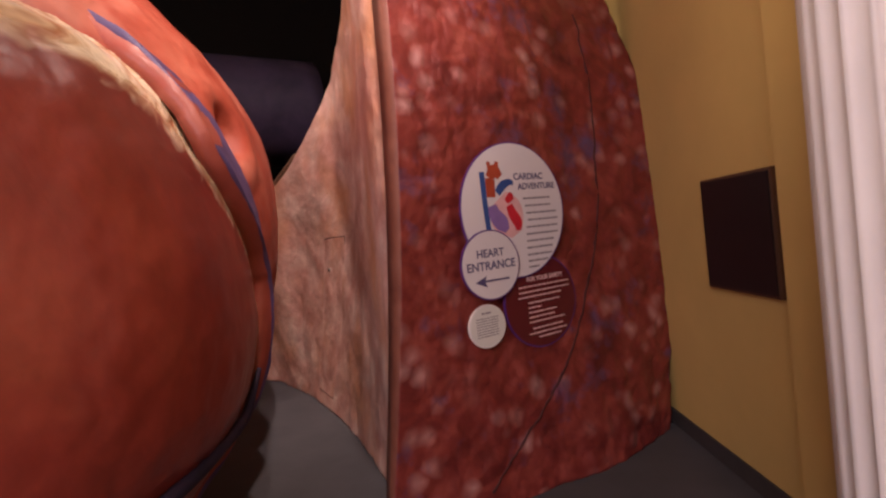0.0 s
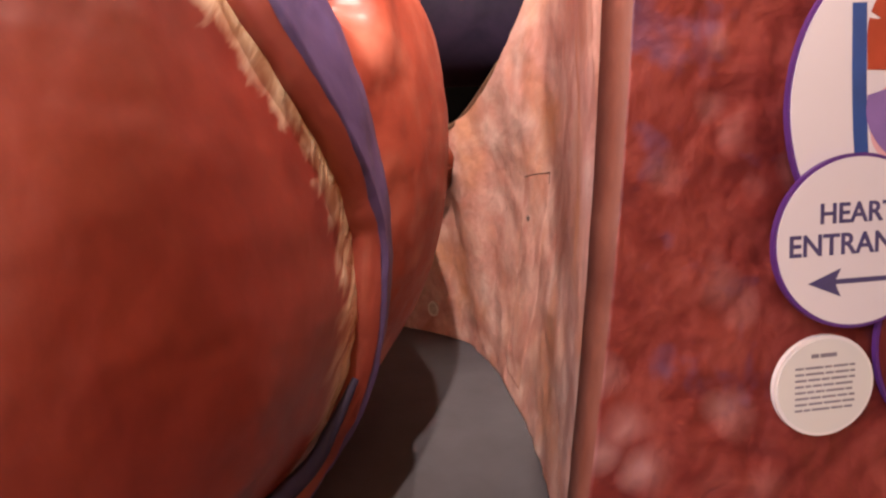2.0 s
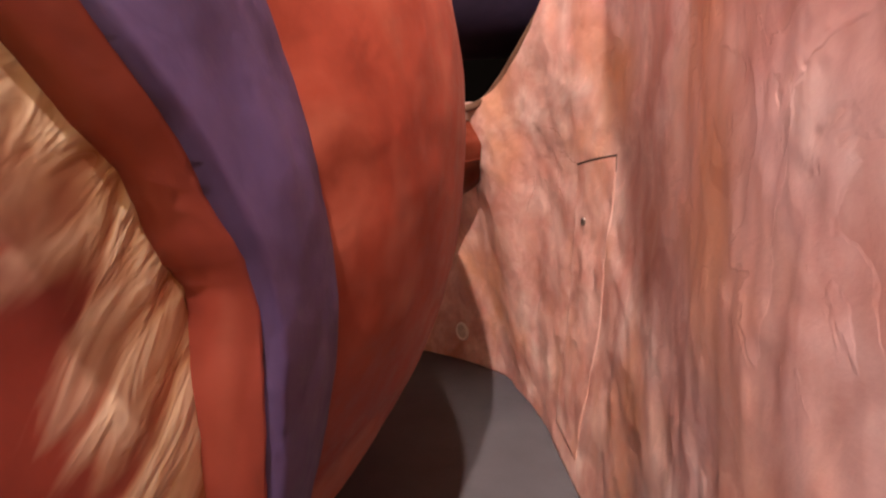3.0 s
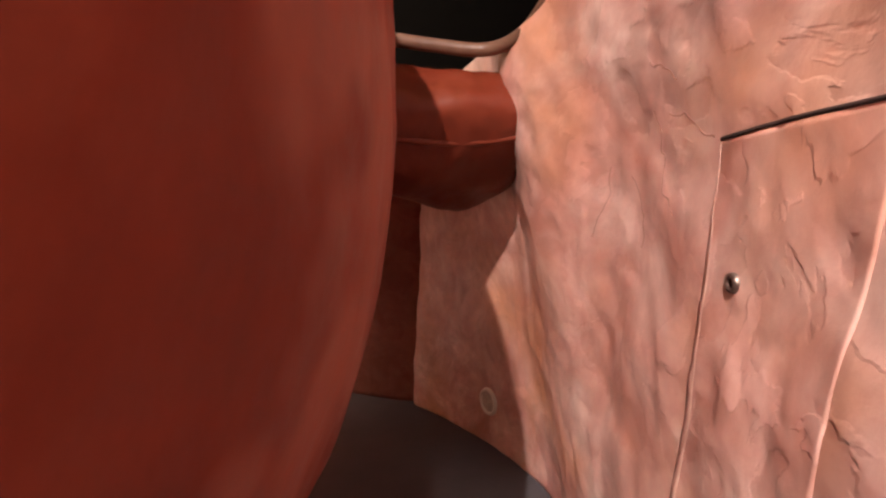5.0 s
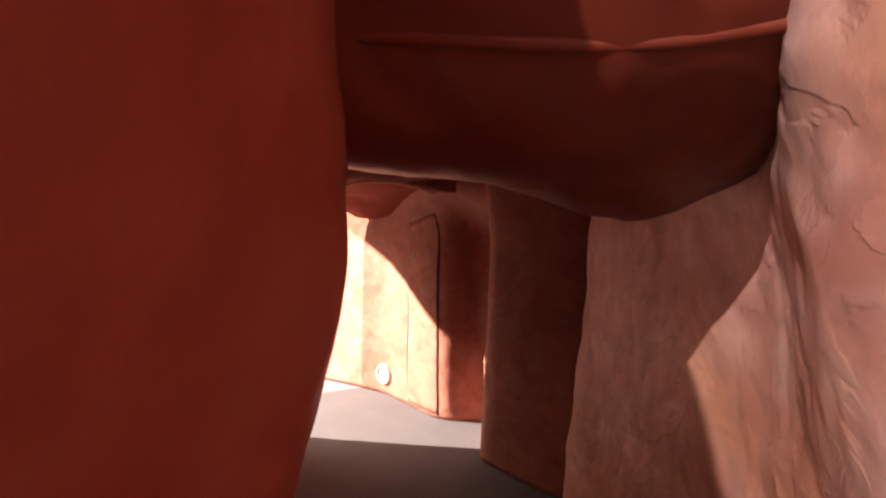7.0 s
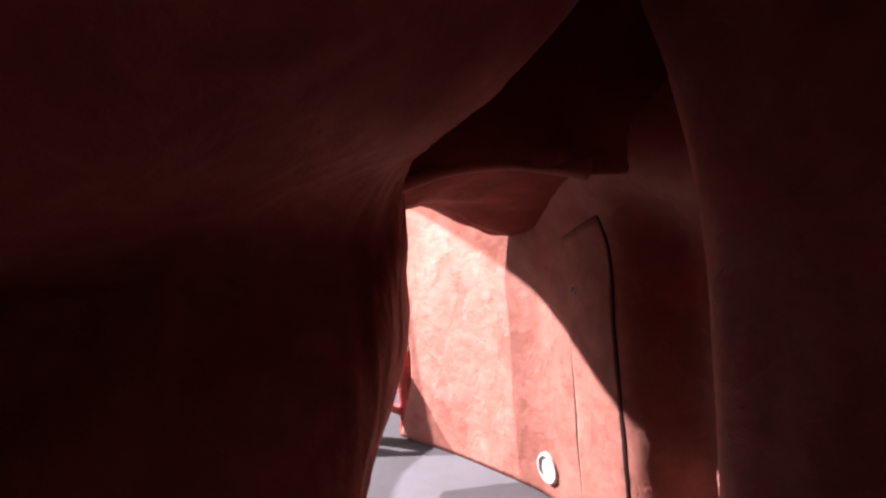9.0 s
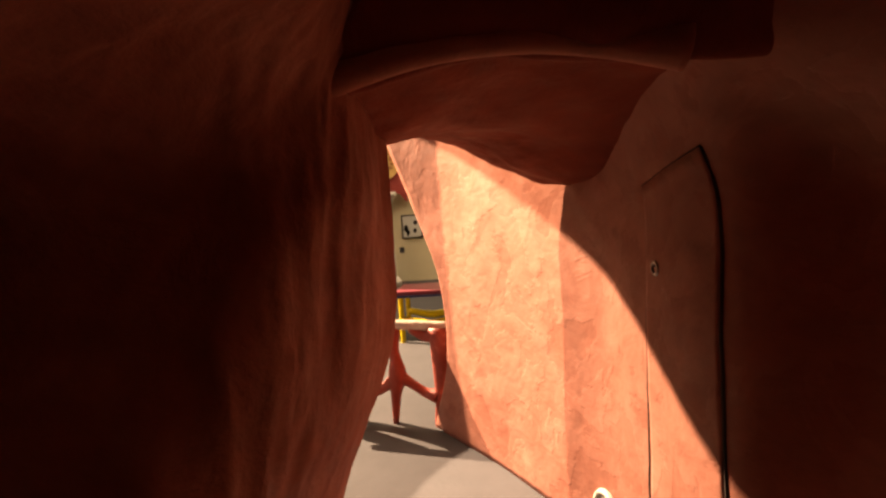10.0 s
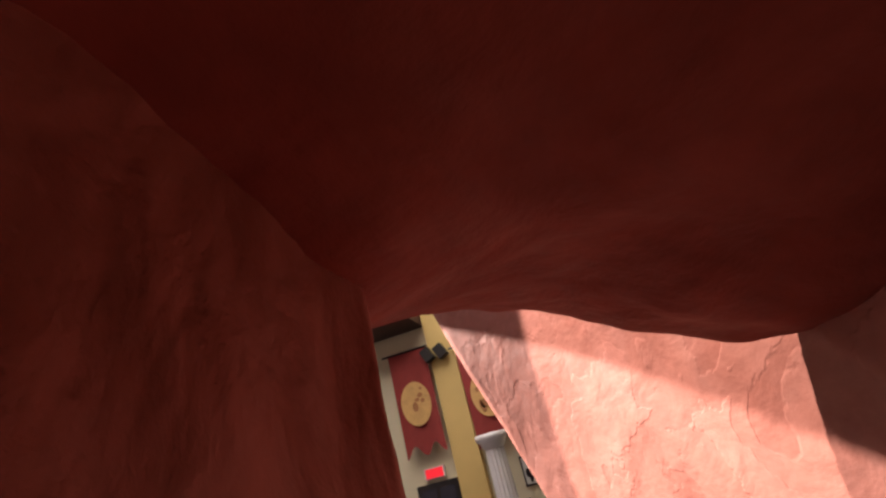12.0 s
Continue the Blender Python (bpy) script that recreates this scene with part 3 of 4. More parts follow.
front = loft([[(x + 0.012, y - 0.012, z - 0.01) for x, y, z in row] for row in ROOF[:6]])
# thin tube added along the crease to draw its highlight
part("ridge", tube([Vector(front(0.1 + 0.1 * k, 0.64)) for k in range(9)], [0.014] * 9, 16, 40), VESSEL, lintel, "thin bead added to draw the highlight on the vessel's crease", True)
tagged(part("ceiling_trim", tube([(-4.57, 5.40, 1.60), (-4.585, 5.58, 1.655), (-4.60, 5.80, 1.71), (-4.60, 6.0, 1.72), (-4.60, 6.18, 1.70), (-4.60, 6.32, 1.68)], [0.045, 0.035, 0.03, 0.03, 0.035, 0.05], 16, 50), CAVE, None, "", True),
       "rounded red plaster lip across the vault", "trim", kind="structure")


# ---- fittings on the heart walls ----
from mathutils.bvhtree import BVHTree


def tree_of(ob):
    me = ob.data
    return BVHTree.FromPolygons([v.co + ob.location for v in me.vertices], [tuple(p.vertices) for p in me.polygons])


PINK_BVH, CAVE_BVH, SIGN_BVH = tree_of(pink_wall), tree_of(cave_right), tree_of(sign_wall)


def on_wall(bvh, p, toward):
    """The wall's surface met from the corridor side, and the way out of the wall."""
    way = Vector(toward).normalized()
    hit = bvh.ray_cast(Vector(p) - way * 0.9, way)
    n = hit[1] if hit[1].dot(way) < 0 else -hit[1]
    return hit[0], n


def seam(bvh, pts, toward, radius, lift=0.0, n=40, wander=0.0):
    """A thin bead or crack that follows the wall through the given points."""
    c = [Vector(p) for p in pts]
    line = []
    for k in range(n + 1):
        q = curve_at(c, k / n)
        if wander:
            q += wander * noise.noise_vector(q * 22.0)
        p, nrm = on_wall(bvh, q, toward)
        line.append(p + nrm * lift)
    return tube(line, [radius] * len(line), 8, n)


def patch(bvh, c00, c10, c11, c01, toward, lift, nu=26, nv=40):
    """A thin panel that lies on the wall between four corners."""
    c00, c10, c11, c01 = (Vector(c) for c in (c00, c10, c11, c01))
    bm = bmesh.new()
    top, low = [], []
    for j in range(nv + 1):
        for i in range(nu + 1):
            u, v = i / nu, j / nv
            p, n = on_wall(bvh, (c00 * (1 - u) + c10 * u) * (1 - v) + (c01 * (1 - u) + c11 * u) * v, toward)
            top.append(bm.verts.new(p + n * lift))
            low.append(bm.verts.new(p - n * 0.01))
    w = nu + 1
    for j in range(nv):
        for i in range(nu):
            a = j * w + i
            bm.faces.new((top[a], top[a + 1], top[a + w + 1], top[a + w]))
    edge = [i for i in range(w)] + [j * w + nu for j in range(1, nv + 1)] + [nv * w + i for i in range(nu - 1, -1, -1)] + [j * w for j in range(nv - 1, 0, -1)]
    for a, b in zip(edge, edge[1:] + edge[:1]):
        bm.faces.new((top[b], top[a], low[a], low[b]))
    return bm


def disc(radius, depth, n=40, bevel=0.0, sx=1.0, sz=1.0):
    """A disc facing -y, its back on y = 0."""
    bm = bmesh.new()
    bmesh.ops.create_cone(bm, cap_ends=True, segments=n, radius1=radius, radius2=radius, depth=depth,
                          matrix=pose(0, -depth / 2, 0, 90))
    if bevel:
        rim = [e for e in bm.edges if len(e.link_faces) == 2 and any(len(f.verts) > 4 for f in e.link_faces)]
        bmesh.ops.bevel(bm, geom=rim, offset=bevel, segments=2, affect="EDGES")
    bmesh.ops.scale(bm, verts=bm.verts, vec=(sx, 1, sz))
    return bm


def ring(r_out, r_in, depth, n=40):
    """A rounded ring facing -y."""
    bm = bmesh.new()
    prof = [(r_in, 0.0), (r_in + (r_out - r_in) * 0.25, -depth), (r_in + (r_out - r_in) * 0.75, -depth), (r_out, -depth * 0.35), (r_out, 0.0)]
    rows = [[bm.verts.new((r * math.cos(2 * math.pi * i / n), y, r * math.sin(2 * math.pi * i / n))) for i in range(n)] for r, y in prof]
    for a, b in zip(rows, rows[1:]):
        for i in range(n):
            bm.faces.new((a[i], a[(i + 1) % n], b[(i + 1) % n], b[i]))
    return bm


def turned(bm, m):
    bmesh.ops.transform(bm, matrix=m, verts=bm.verts)
    return bm


def facing(p, n):
    """A pose at p whose -y looks along n, upright."""
    n = Vector((n.x, n.y, n.z * 0.3)).normalized()
    y = -n
    x = y.cross(Vector((0, 0, 1))).normalized()
    z = x.cross(y)
    return Matrix(((x.x, y.x, z.x, p.x), (x.y, y.y, z.y, p.y), (x.z, y.z, z.z, p.z), (0, 0, 0, 1)))


STEEL = plain("dull_steel", (0.24, 0.20, 0.18), 0.4, 0.9, 0.1, 30)
CRACK = plain("dark_gap", (0.03, 0.015, 0.012), 0.9)
BROWN = plain("brown_gap", (0.36, 0.19, 0.14), 0.9)
PALE = plain("pale_filler", (0.60, 0.40, 0.33), 0.7, 0.0, 0.2, 20)
LAMP_WHITE = plain("white_lamp_rim", (0.75, 0.70, 0.64), 0.45, 0.0, 0.08, 12)
LENS = plain("frosted_lamp_glass", (0.55, 0.50, 0.44), 0.25, 0.0, 0.2, 30)


def cam_lock(name, bvh, p, toward, parent, r=0.022):
    q, n = on_wall(bvh, p, toward)
    m = facing(q, n)
    body = part("lock", turned(ring(r, r * 0.45, 0.012, 28), m), STEEL, parent, "round steel cam lock", True)
    part("key_slot", turned(disc(r * 0.5, 0.006, 20), m), CRACK, body)
    return body


# access panel in the pale wall
TO_PINK = (0.86, 0.5, 0)
P_TL, P_TR, P_BR, P_BL = (-1.15, 5.00, 1.60), (-0.88, 4.64, 1.60), (-1.06, 4.74, 0.12), (-1.34, 5.10, 0.12)
access_panel = empty("access_panel", (-1.1, 4.9, 0.1), "pale pink plastered access panel set flush in the wall", "panel")
part("panel", patch(PINK_BVH, P_BL, P_BR, P_TR, P_TL, TO_PINK, 0.002, 40, 110), PINK, access_panel, "", True)
part("top_gap", seam(PINK_BVH, [P_TL, ((P_TL[0] + P_TR[0]) / 2, (P_TL[1] + P_TR[1]) / 2, 1.605), P_TR], TO_PINK, 0.005), CRACK, access_panel, "dark open gap", True)
part("side_bead", seam(PINK_BVH, [P_TL, (-1.18, 5.03, 1.1), (-1.25, 5.06, 0.6), P_BL], TO_PINK, 0.0022, 0.0012), PALE, access_panel, "pale filler bead", True)
part("hinge_gap", seam(PINK_BVH, [P_TR, (-0.883, 4.643, 1.57), (-0.885, 4.645, 1.53)], TO_PINK, 0.0022, 0.001, 16), CRACK, access_panel, "", True)
for pts in (((-1.07, 4.895, 1.585), (-1.075, 4.90, 1.45), (-1.09, 4.905, 1.30)), ((-1.12, 4.96, 1.47), (-1.03, 4.85, 1.465), (-0.92, 4.70, 1.475)),
            ((-1.13, 4.975, 1.42), (-1.10, 4.93, 1.425), (-1.05, 4.88, 1.415)), ((-1.14, 4.98, 1.16), (-1.06, 4.88, 1.13), (-1.00, 4.80, 1.12)),
            ((-1.02, 4.82, 1.16), (-1.03, 4.83, 1.05), (-1.04, 4.84, 0.98))):
    part("filler_ridge", seam(PINK_BVH, pts, TO_PINK, 0.006, -0.0045, 40, 0.012), PINK, access_panel, "low plaster ridge", True)
cam_lock("lock", PINK_BVH, (-1.11, 4.94, 1.30), TO_PINK, access_panel)

for pts in (((-1.32, 5.17, 1.70), (-1.26, 5.11, 1.67), (-1.17, 5.03, 1.60)), ((-1.40, 5.22, 1.71), (-1.36, 5.2, 1.6), (-1.35, 5.19, 1.5), (-1.31, 5.15, 1.43)),
            ((-1.60, 5.38, 1.58), (-1.62, 5.40, 1.50), (-1.70, 5.47, 1.36)), ((-1.51, 5.31, 1.56), (-1.47, 5.28, 1.46), (-1.48, 5.29, 1.34)),
            ((-1.39, 5.21, 1.84), (-1.31, 5.15, 1.80), (-1.28, 5.13, 1.77))):
    tagged(part("plaster_crack", seam(PINK_BVH, pts, TO_PINK, 0.0018, -0.0006, 40, 0.018), BROWN, None, "", True), "thin brown crack in the pale plaster", "crack", kind="structure")

# access door in the corridor wall
TO_CAVE = (0, 1, 0)
D_TL, D_TR, D_BR, D_BL = (-5.20, 6.35, 1.43), (-4.87, 6.4, 1.51), (-4.86, 6.4, 0.03), (-5.22, 6.35, 0.03)
access_door = empty("access_door", (-5.0, 6.4, 0), "salmon plastered low access door shut flush in the wall", "door")
part("door_leaf", patch(CAVE_BVH, D_BL, D_BR, D_TR, D_TL, TO_CAVE, 0.006), CAVE, access_door, "", True)
part("gap", seam(CAVE_BVH, [D_TL, (-5.03, 6.4, 1.47), D_TR], TO_CAVE, 0.0055), CRACK, access_door, "", True)
part("gap", seam(CAVE_BVH, [D_TL, (-5.21, 6.4, 1.0), (-5.23, 6.4, 0.5), D_BL], TO_CAVE, 0.0055), CRACK, access_door, "", True)
part("gap", seam(CAVE_BVH, [D_TR, (-4.86, 6.4, 1.0), (-4.86, 6.4, 0.5), D_BR], TO_CAVE, 0.0055), CRACK, access_door, "", True)
cam_lock("lock", CAVE_BVH, (-5.14, 6.38, 1.18), TO_CAVE, access_door, 0.026)


def wall_lamp(bvh, p, toward, label):
    q, n = on_wall(bvh, p, toward)
    m = facing(q + n * 0.002, n)
    ob = empty("path_light", q, label, "wall light", "path lights along the base")
    part("rim", turned(ring(0.085, 0.062, 0.018, 48), m), LAMP_WHITE, ob, "", True)
    part("glass", turned(disc(0.064, 0.008, 40), m), LENS, ob, "frosted round glass", False)


wall_lamp(CAVE_BVH, (-5.56, 6.3, 0.17), (0.35, 0.94, 0), "round white path light, unlit, low on the corridor wall")
wall_lamp(PINK_BVH, (-2.72, 6.22, 0.27), (0.35, 0.94, 0), "round white path light, unlit, low on the pale wall")

# soft seam down the speckled wall, its shade painted as a dark red bead
TH = 0.584
ALONG, OUT = Vector((math.cos(TH), math.sin(TH), 0)), Vector((math.sin(TH), -math.cos(TH), 0))


def on_plane(s, z, off=0.0):
    return Vector((0.0, 2.70, 0)) + ALONG * s + OUT * off + Vector((0, 0, z))


GROOVE_SHADE = plain("groove_shade_red", (0.055, 0.010, 0.010), 0.8)
groove_bead = part("wall_groove", seam(SIGN_BVH, [on_plane(*c) for c in ((1.38, 2.95), (1.33, 2.2), (1.16, 1.4), (0.80, 0.74), (0.42, 0.36), (0.10, 0.10))], tuple(-OUT), 0.011, -0.006, 60, 0.012), GROOVE_SHADE, None, "", True)
tagged(groove_bead, "dark red bead painted as the shade in the speckled wall's seam", "trim", kind="structure")

# split in the lobe's lower rim
LOBE_BVH = BVHTree.FromPolygons([v.co + LOBE for v in lobe_skin.data.vertices], [tuple(p.vertices) for p in lobe_skin.data.polygons])
c = [(LOBE.x + 1.2 * math.cos(radians(d)), LOBE.y + 1.2 * math.sin(radians(d)), z) for d, z in ((25, 0.80), (26, 0.72), (28.5, 0.66), (28, 0.58), (30, 0.50))]
part("split", seam(LOBE_BVH, c, (-math.cos(radians(27)), -math.sin(radians(27)), 0), 0.005, 0.0, 30), CRACK, heart_lobe, "dark open split", True)

# ---- signs ----
INK = plain("dark_violet_ink", (0.07, 0.06, 0.16), 0.5)
GREY_INK = plain("grey_ink", (0.22, 0.20, 0.24), 0.6)
SIGN_WHITE = plain("white_sign_face", (0.68, 0.65, 0.69), 0.35, 0.0, 0.02, 3)
SIGN_GREY = plain("pale_grey_sign_face", (0.68, 0.68, 0.66), 0.4, 0.0, 0.03, 3)
VIOLET = plain("violet_sign_edge", (0.10, 0.03, 0.20), 0.4)
MAROON = plain("maroon_sign_face", (0.11, 0.012, 0.018), 0.35, 0.0, 0.1, 5)
PINK_INK = plain("pale_print", (0.72, 0.50, 0.50), 0.5)
ART = {"blue": plain("print_blue", (0.03, 0.08, 0.28), 0.4), "red": plain("print_red", (0.55, 0.02, 0.04), 0.4), "brick": plain("print_brick", (0.38, 0.06, 0.03), 0.4),
       "purple": plain("print_purple", (0.24, 0.15, 0.40), 0.4), "rose": plain("print_rose", (0.72, 0.42, 0.44), 0.4)}


def sign_pose(s, z, off):
    p = on_plane(s - 0.02, z, off)
    x, y, zz = ALONG, -OUT, Vector((0, 0, 1))
    return Matrix(((x.x, y.x, zz.x, p.x), (x.y, y.y, zz.y, p.y), (x.z, y.z, zz.z, p.z), (0, 0, 0, 1)))


def words(name, body, size, material, m, parent, x, z, align="CENTER"):
    cu = bpy.data.curves.new(name, "FONT")
    cu.body, cu.size, cu.align_x, cu.align_y, cu.extrude = body, size, align, "CENTER", 0.0006
    cu.offset = 0.0012 if size > 0.03 else 0.0005
    tmp = bpy.data.objects.new(name, cu)
    me = bpy.data.meshes.new_from_object(tmp)
    bpy.data.objects.remove(tmp)
    bm = bmesh.new()
    bm.from_mesh(me)
    bpy.data.meshes.remove(me)
    turned(bm, m @ pose(x, -0.0125, z, 90))
    return part(name, bm, material, parent)


def bars(lines, material, m, parent, height=0.0075):
    """Unreadable small print: one bar broken into uneven words for each line."""
    rnd = random.Random(len(lines))
    bm = bmesh.new()
    for x, z, length in lines:
        at = x
        while at < x + length - 0.004:
            w = min(rnd.uniform(0.014, 0.046), x + length - at)
            b = box(at, at + w, -0.0128, -0.0115, z - height / 2, z + height / 2)
            me = bpy.data.meshes.new("w")
            b.to_mesh(me)
            b.free()
            bm.from_mesh(me)
            bpy.data.meshes.remove(me)
            at += w + 0.004
    return tagged(part("small_print", turned(bm, m), material, parent), kind="stuff")


def round_sign(s, z, sx, sz, off, face, edge, label):
    m = sign_pose(s, z, off)
    ob = empty("round_sign", m.translation, label, "sign", "round signs by the entrance")
    part("edge", turned(disc(1.0, 0.010, 72, 0.0, sx + 0.008, sz + 0.008), m), edge, ob)
    part("face", turned(disc(1.0, 0.012, 72, 0.0, sx, sz), m), face, ob)
    return ob, m


big, m = round_sign(0.47, 1.61, 0.372, 0.378, 0.062, SIGN_WHITE, VIOLET, "large round white sign with a printed heart diagram")
words("heading", "CARDIAC", 0.052, INK, m, big, 0.122, 0.187)
words("heading", "ADVENTURE", 0.050, INK, m, big, 0.178, 0.130)
bars([(0.065, 0.062, 0.21), (0.075, 0.020, 0.20), (0.080, -0.022, 0.24), (0.085, -0.062, 0.24), (0.07, -0.103, 0.25), (0.065, -0.143, 0.25), (0.065, -0.183, 0.21),
      (0.06, -0.222, 0.20), (0.06, -0.262, 0.19), (0.06, -0.298, 0.16), (0.06, -0.332, 0.08)], GREY_INK, m, big, 0.011)


LAYER = [0.0124]


def art(path, radii, material, name):
    LAYER[0] += 0.0003
    bm = tube([(x, 0, z) for x, z in path], radii, 14, 24)
    bmesh.ops.scale(bm, verts=bm.verts, vec=(1, 0.001, 1))
    bmesh.ops.translate(bm, verts=bm.verts, vec=(0, -LAYER[0], 0))
    part(name, turned(bm, m), material, big)


art([(-0.125, 0.06), (-0.075, -0.01), (-0.035, -0.075), (-0.005, -0.135)], [0.085, 0.125, 0.105, 0.045], ART["rose"], "printed_muscle")
art([(-0.215, 0.22), (-0.212, 0.05), (-0.205, -0.08), (-0.195, -0.16)], [0.018] * 4, ART["blue"], "printed_vein")
art([(-0.165, 0.08), (-0.160, 0.18), (-0.125, 0.23), (-0.09, 0.19)], [0.030, 0.034, 0.032, 0.024], ART["brick"], "printed_artery")
art([(-0.155, 0.20), (-0.165, 0.275)], [0.014, 0.012], ART["brick"], "printed_artery")
art([(-0.115, 0.21), (-0.105, 0.275)], [0.016, 0.013], ART["brick"], "printed_artery")
art([(-0.12, 0.10), (-0.08, 0.14), (-0.03, 0.16), (0.0, 0.15)], [0.022, 0.026, 0.018, 0.012], ART["blue"], "printed_vein")
art([(-0.165, 0.035), (-0.15, -0.02), (-0.105, -0.07), (-0.075, -0.11)], [0.03, 0.045, 0.048, 0.02], ART["purple"], "printed_chamber")
art([(-0.055, 0.085), (-0.04, 0.07), (-0.03, 0.05)], [0.026, 0.036, 0.022], ART["red"], "printed_chamber")
art([(-0.045, 0.03), (-0.025, -0.02), (0.005, -0.07), (0.005, -0.115)], [0.024, 0.033, 0.034, 0.016], ART["red"], "printed_chamber")

ent, m = round_sign(0.245, 1.325, 0.192, 0.183, 0.080, SIGN_WHITE, VIOLET, "round white sign pointing the way to the heart entrance")
words("heading", "HEART", 0.061, INK, m, ent, 0.0, 0.062)
words("heading", "ENTRANCE", 0.065, INK, m, ent, 0.0, -0.005)
bm = bmesh.new()
for poly in (((-0.12, -0.085), (-0.04, -0.055), (-0.055, -0.085), (-0.04, -0.118)), ((-0.055, -0.079), (0.115, -0.079), (0.115, -0.090), (-0.055, -0.090))):
    bm.faces.new([bm.verts.new((x, -0.0128, z)) for x, z in poly])
part("arrow", turned(bm, m), INK, ent)

safe, m = round_sign(0.615, 1.07, 0.275, 0.262, 0.048, MAROON, VIOLET, "round maroon safety sign with pale lettering")
words("heading", "FOR YOUR SAFETY", 0.034, PINK_INK, m, safe, 0.04, 0.135)
bars([(-0.17, 0.095, 0.40), (-0.17, 0.065, 0.40), (-0.18, 0.036, 0.34), (-0.11, 0.0, 0.25), (-0.11, -0.028, 0.10), (-0.11, -0.056, 0.22), (-0.11, -0.084, 0.20), (-0.11, -0.112, 0.28),
      (-0.09, -0.150, 0.24), (-0.12, -0.178, 0.30), (-0.05, -0.205, 0.18)], PINK_INK, m, safe, 0.008)
note, m = round_sign(0.20, 0.995, 0.118, 0.110, 0.05, SIGN_GREY, WHITE, "small round pale grey notice")
bars([(-0.035, 0.072, 0.07)], GREY_INK, m, note, 0.009)
bars([(-0.075, 0.045 - 0.014 * k, 0.15) for k in range(8)], GREY_INK, m, note, 0.005)

# ---- yellow hall wall ----
BOARD = plain("dark_baseboard", (0.055, 0.048, 0.05), 0.6)
tagged(part("baseboard", box(1.484, 1.5, 2.3, 3.72, 0, 0.11, 0.003), BOARD), "dark grey baseboard", "baseboard", kind="structure")
black_panel = empty("wall_display", (1.49, 2.58, 1.07), "dark glass display panel on the yellow wall", "display")
part("frame", box(1.468, 1.5, 2.27, 2.90, 1.06, 1.66, 0.004), plain("brown_frame", (0.10, 0.05, 0.03), 0.5), black_panel)
part("screen", box(1.462, 1.469, 2.285, 2.885, 1.075, 1.645, 0.002), BLACK, black_panel, "glossy black glass")
tagged(part("pier", box(1.38, 1.5, 1.30, 2.10, 0, 7), YELLOW), "yellow painted wall pier", "wall", kind="structure")
column = empty("fluted_column", (1.20, 1.30, 0), "white fluted plaster column standing by the pier", "column")


def fluted(r0, r1, z0, z1, n=20):
    bm = bmesh.new()
    rows = []
    for j in range(13):
        z, rad = z0 + (z1 - z0) * j / 12, r0 + (r1 - r0) * j / 12
        row = []
        for i in range(n * 8):
            a = 2 * math.pi * i / (n * 8)
            row.append(bm.verts.new(((rad - 0.018 * abs(math.sin(a * n / 2)) ** 0.6) * math.cos(a), (rad - 0.018 * abs(math.sin(a * n / 2)) ** 0.6) * math.sin(a), z)))
        rows.append(row)
    for a, b in zip(rows, rows[1:]):
        for i in range(len(a)):
            bm.faces.new((a[i], a[(i + 1) % len(a)], b[(i + 1) % len(a)], b[i]))
    return bm


def turned_profile(prof, n=48):
    bm = bmesh.new()
    rows = [[bm.verts.new((r * math.cos(2 * math.pi * i / n), r * math.sin(2 * math.pi * i / n), z)) for i in range(n)] for r, z in prof]
    for a, b in zip(rows, rows[1:]):
        for i in range(n):
            bm.faces.new((a[i], a[(i + 1) % n], b[(i + 1) % n], b[i]))
    return bm


part("shaft", turned(fluted(0.21, 0.19, 0.2, 6.9), pose(1.20, 1.30, 0)), WHITE, column, "", True)
part("base", turned(turned_profile([(0.0, 0.0), (0.29, 0.0), (0.30, 0.04), (0.29, 0.08), (0.24, 0.095), (0.235, 0.115), (0.265, 0.14), (0.27, 0.165), (0.25, 0.19), (0.21, 0.2)]), pose(1.20, 1.30, 0)), WHITE, column, "", True)

# ---- coral-like railing at the exit ----
rail = empty("vein_railing", (-6.85, 5.2, 0), "low red railing of branching vein-like struts with a pale worn top", "railing")
CORAL = plaster("red_coral_paint", [(0.3, (0.26, 0.03, 0.018)), (0.6, (0.42, 0.07, 0.045)), (0.8, (0.58, 0.26, 0.20))], 8.0, bump=0.6, fine=30, rough=0.5)
PALE_TOP = plaster("worn_pale_paint", [(0.3, (0.55, 0.38, 0.28)), (0.7, (0.78, 0.70, 0.60))], 9.0, bump=0.5, fine=30, rough=0.55)


def rp(y, z):
    return (-6.80 - (5.60 - y) * 0.24, y, z)


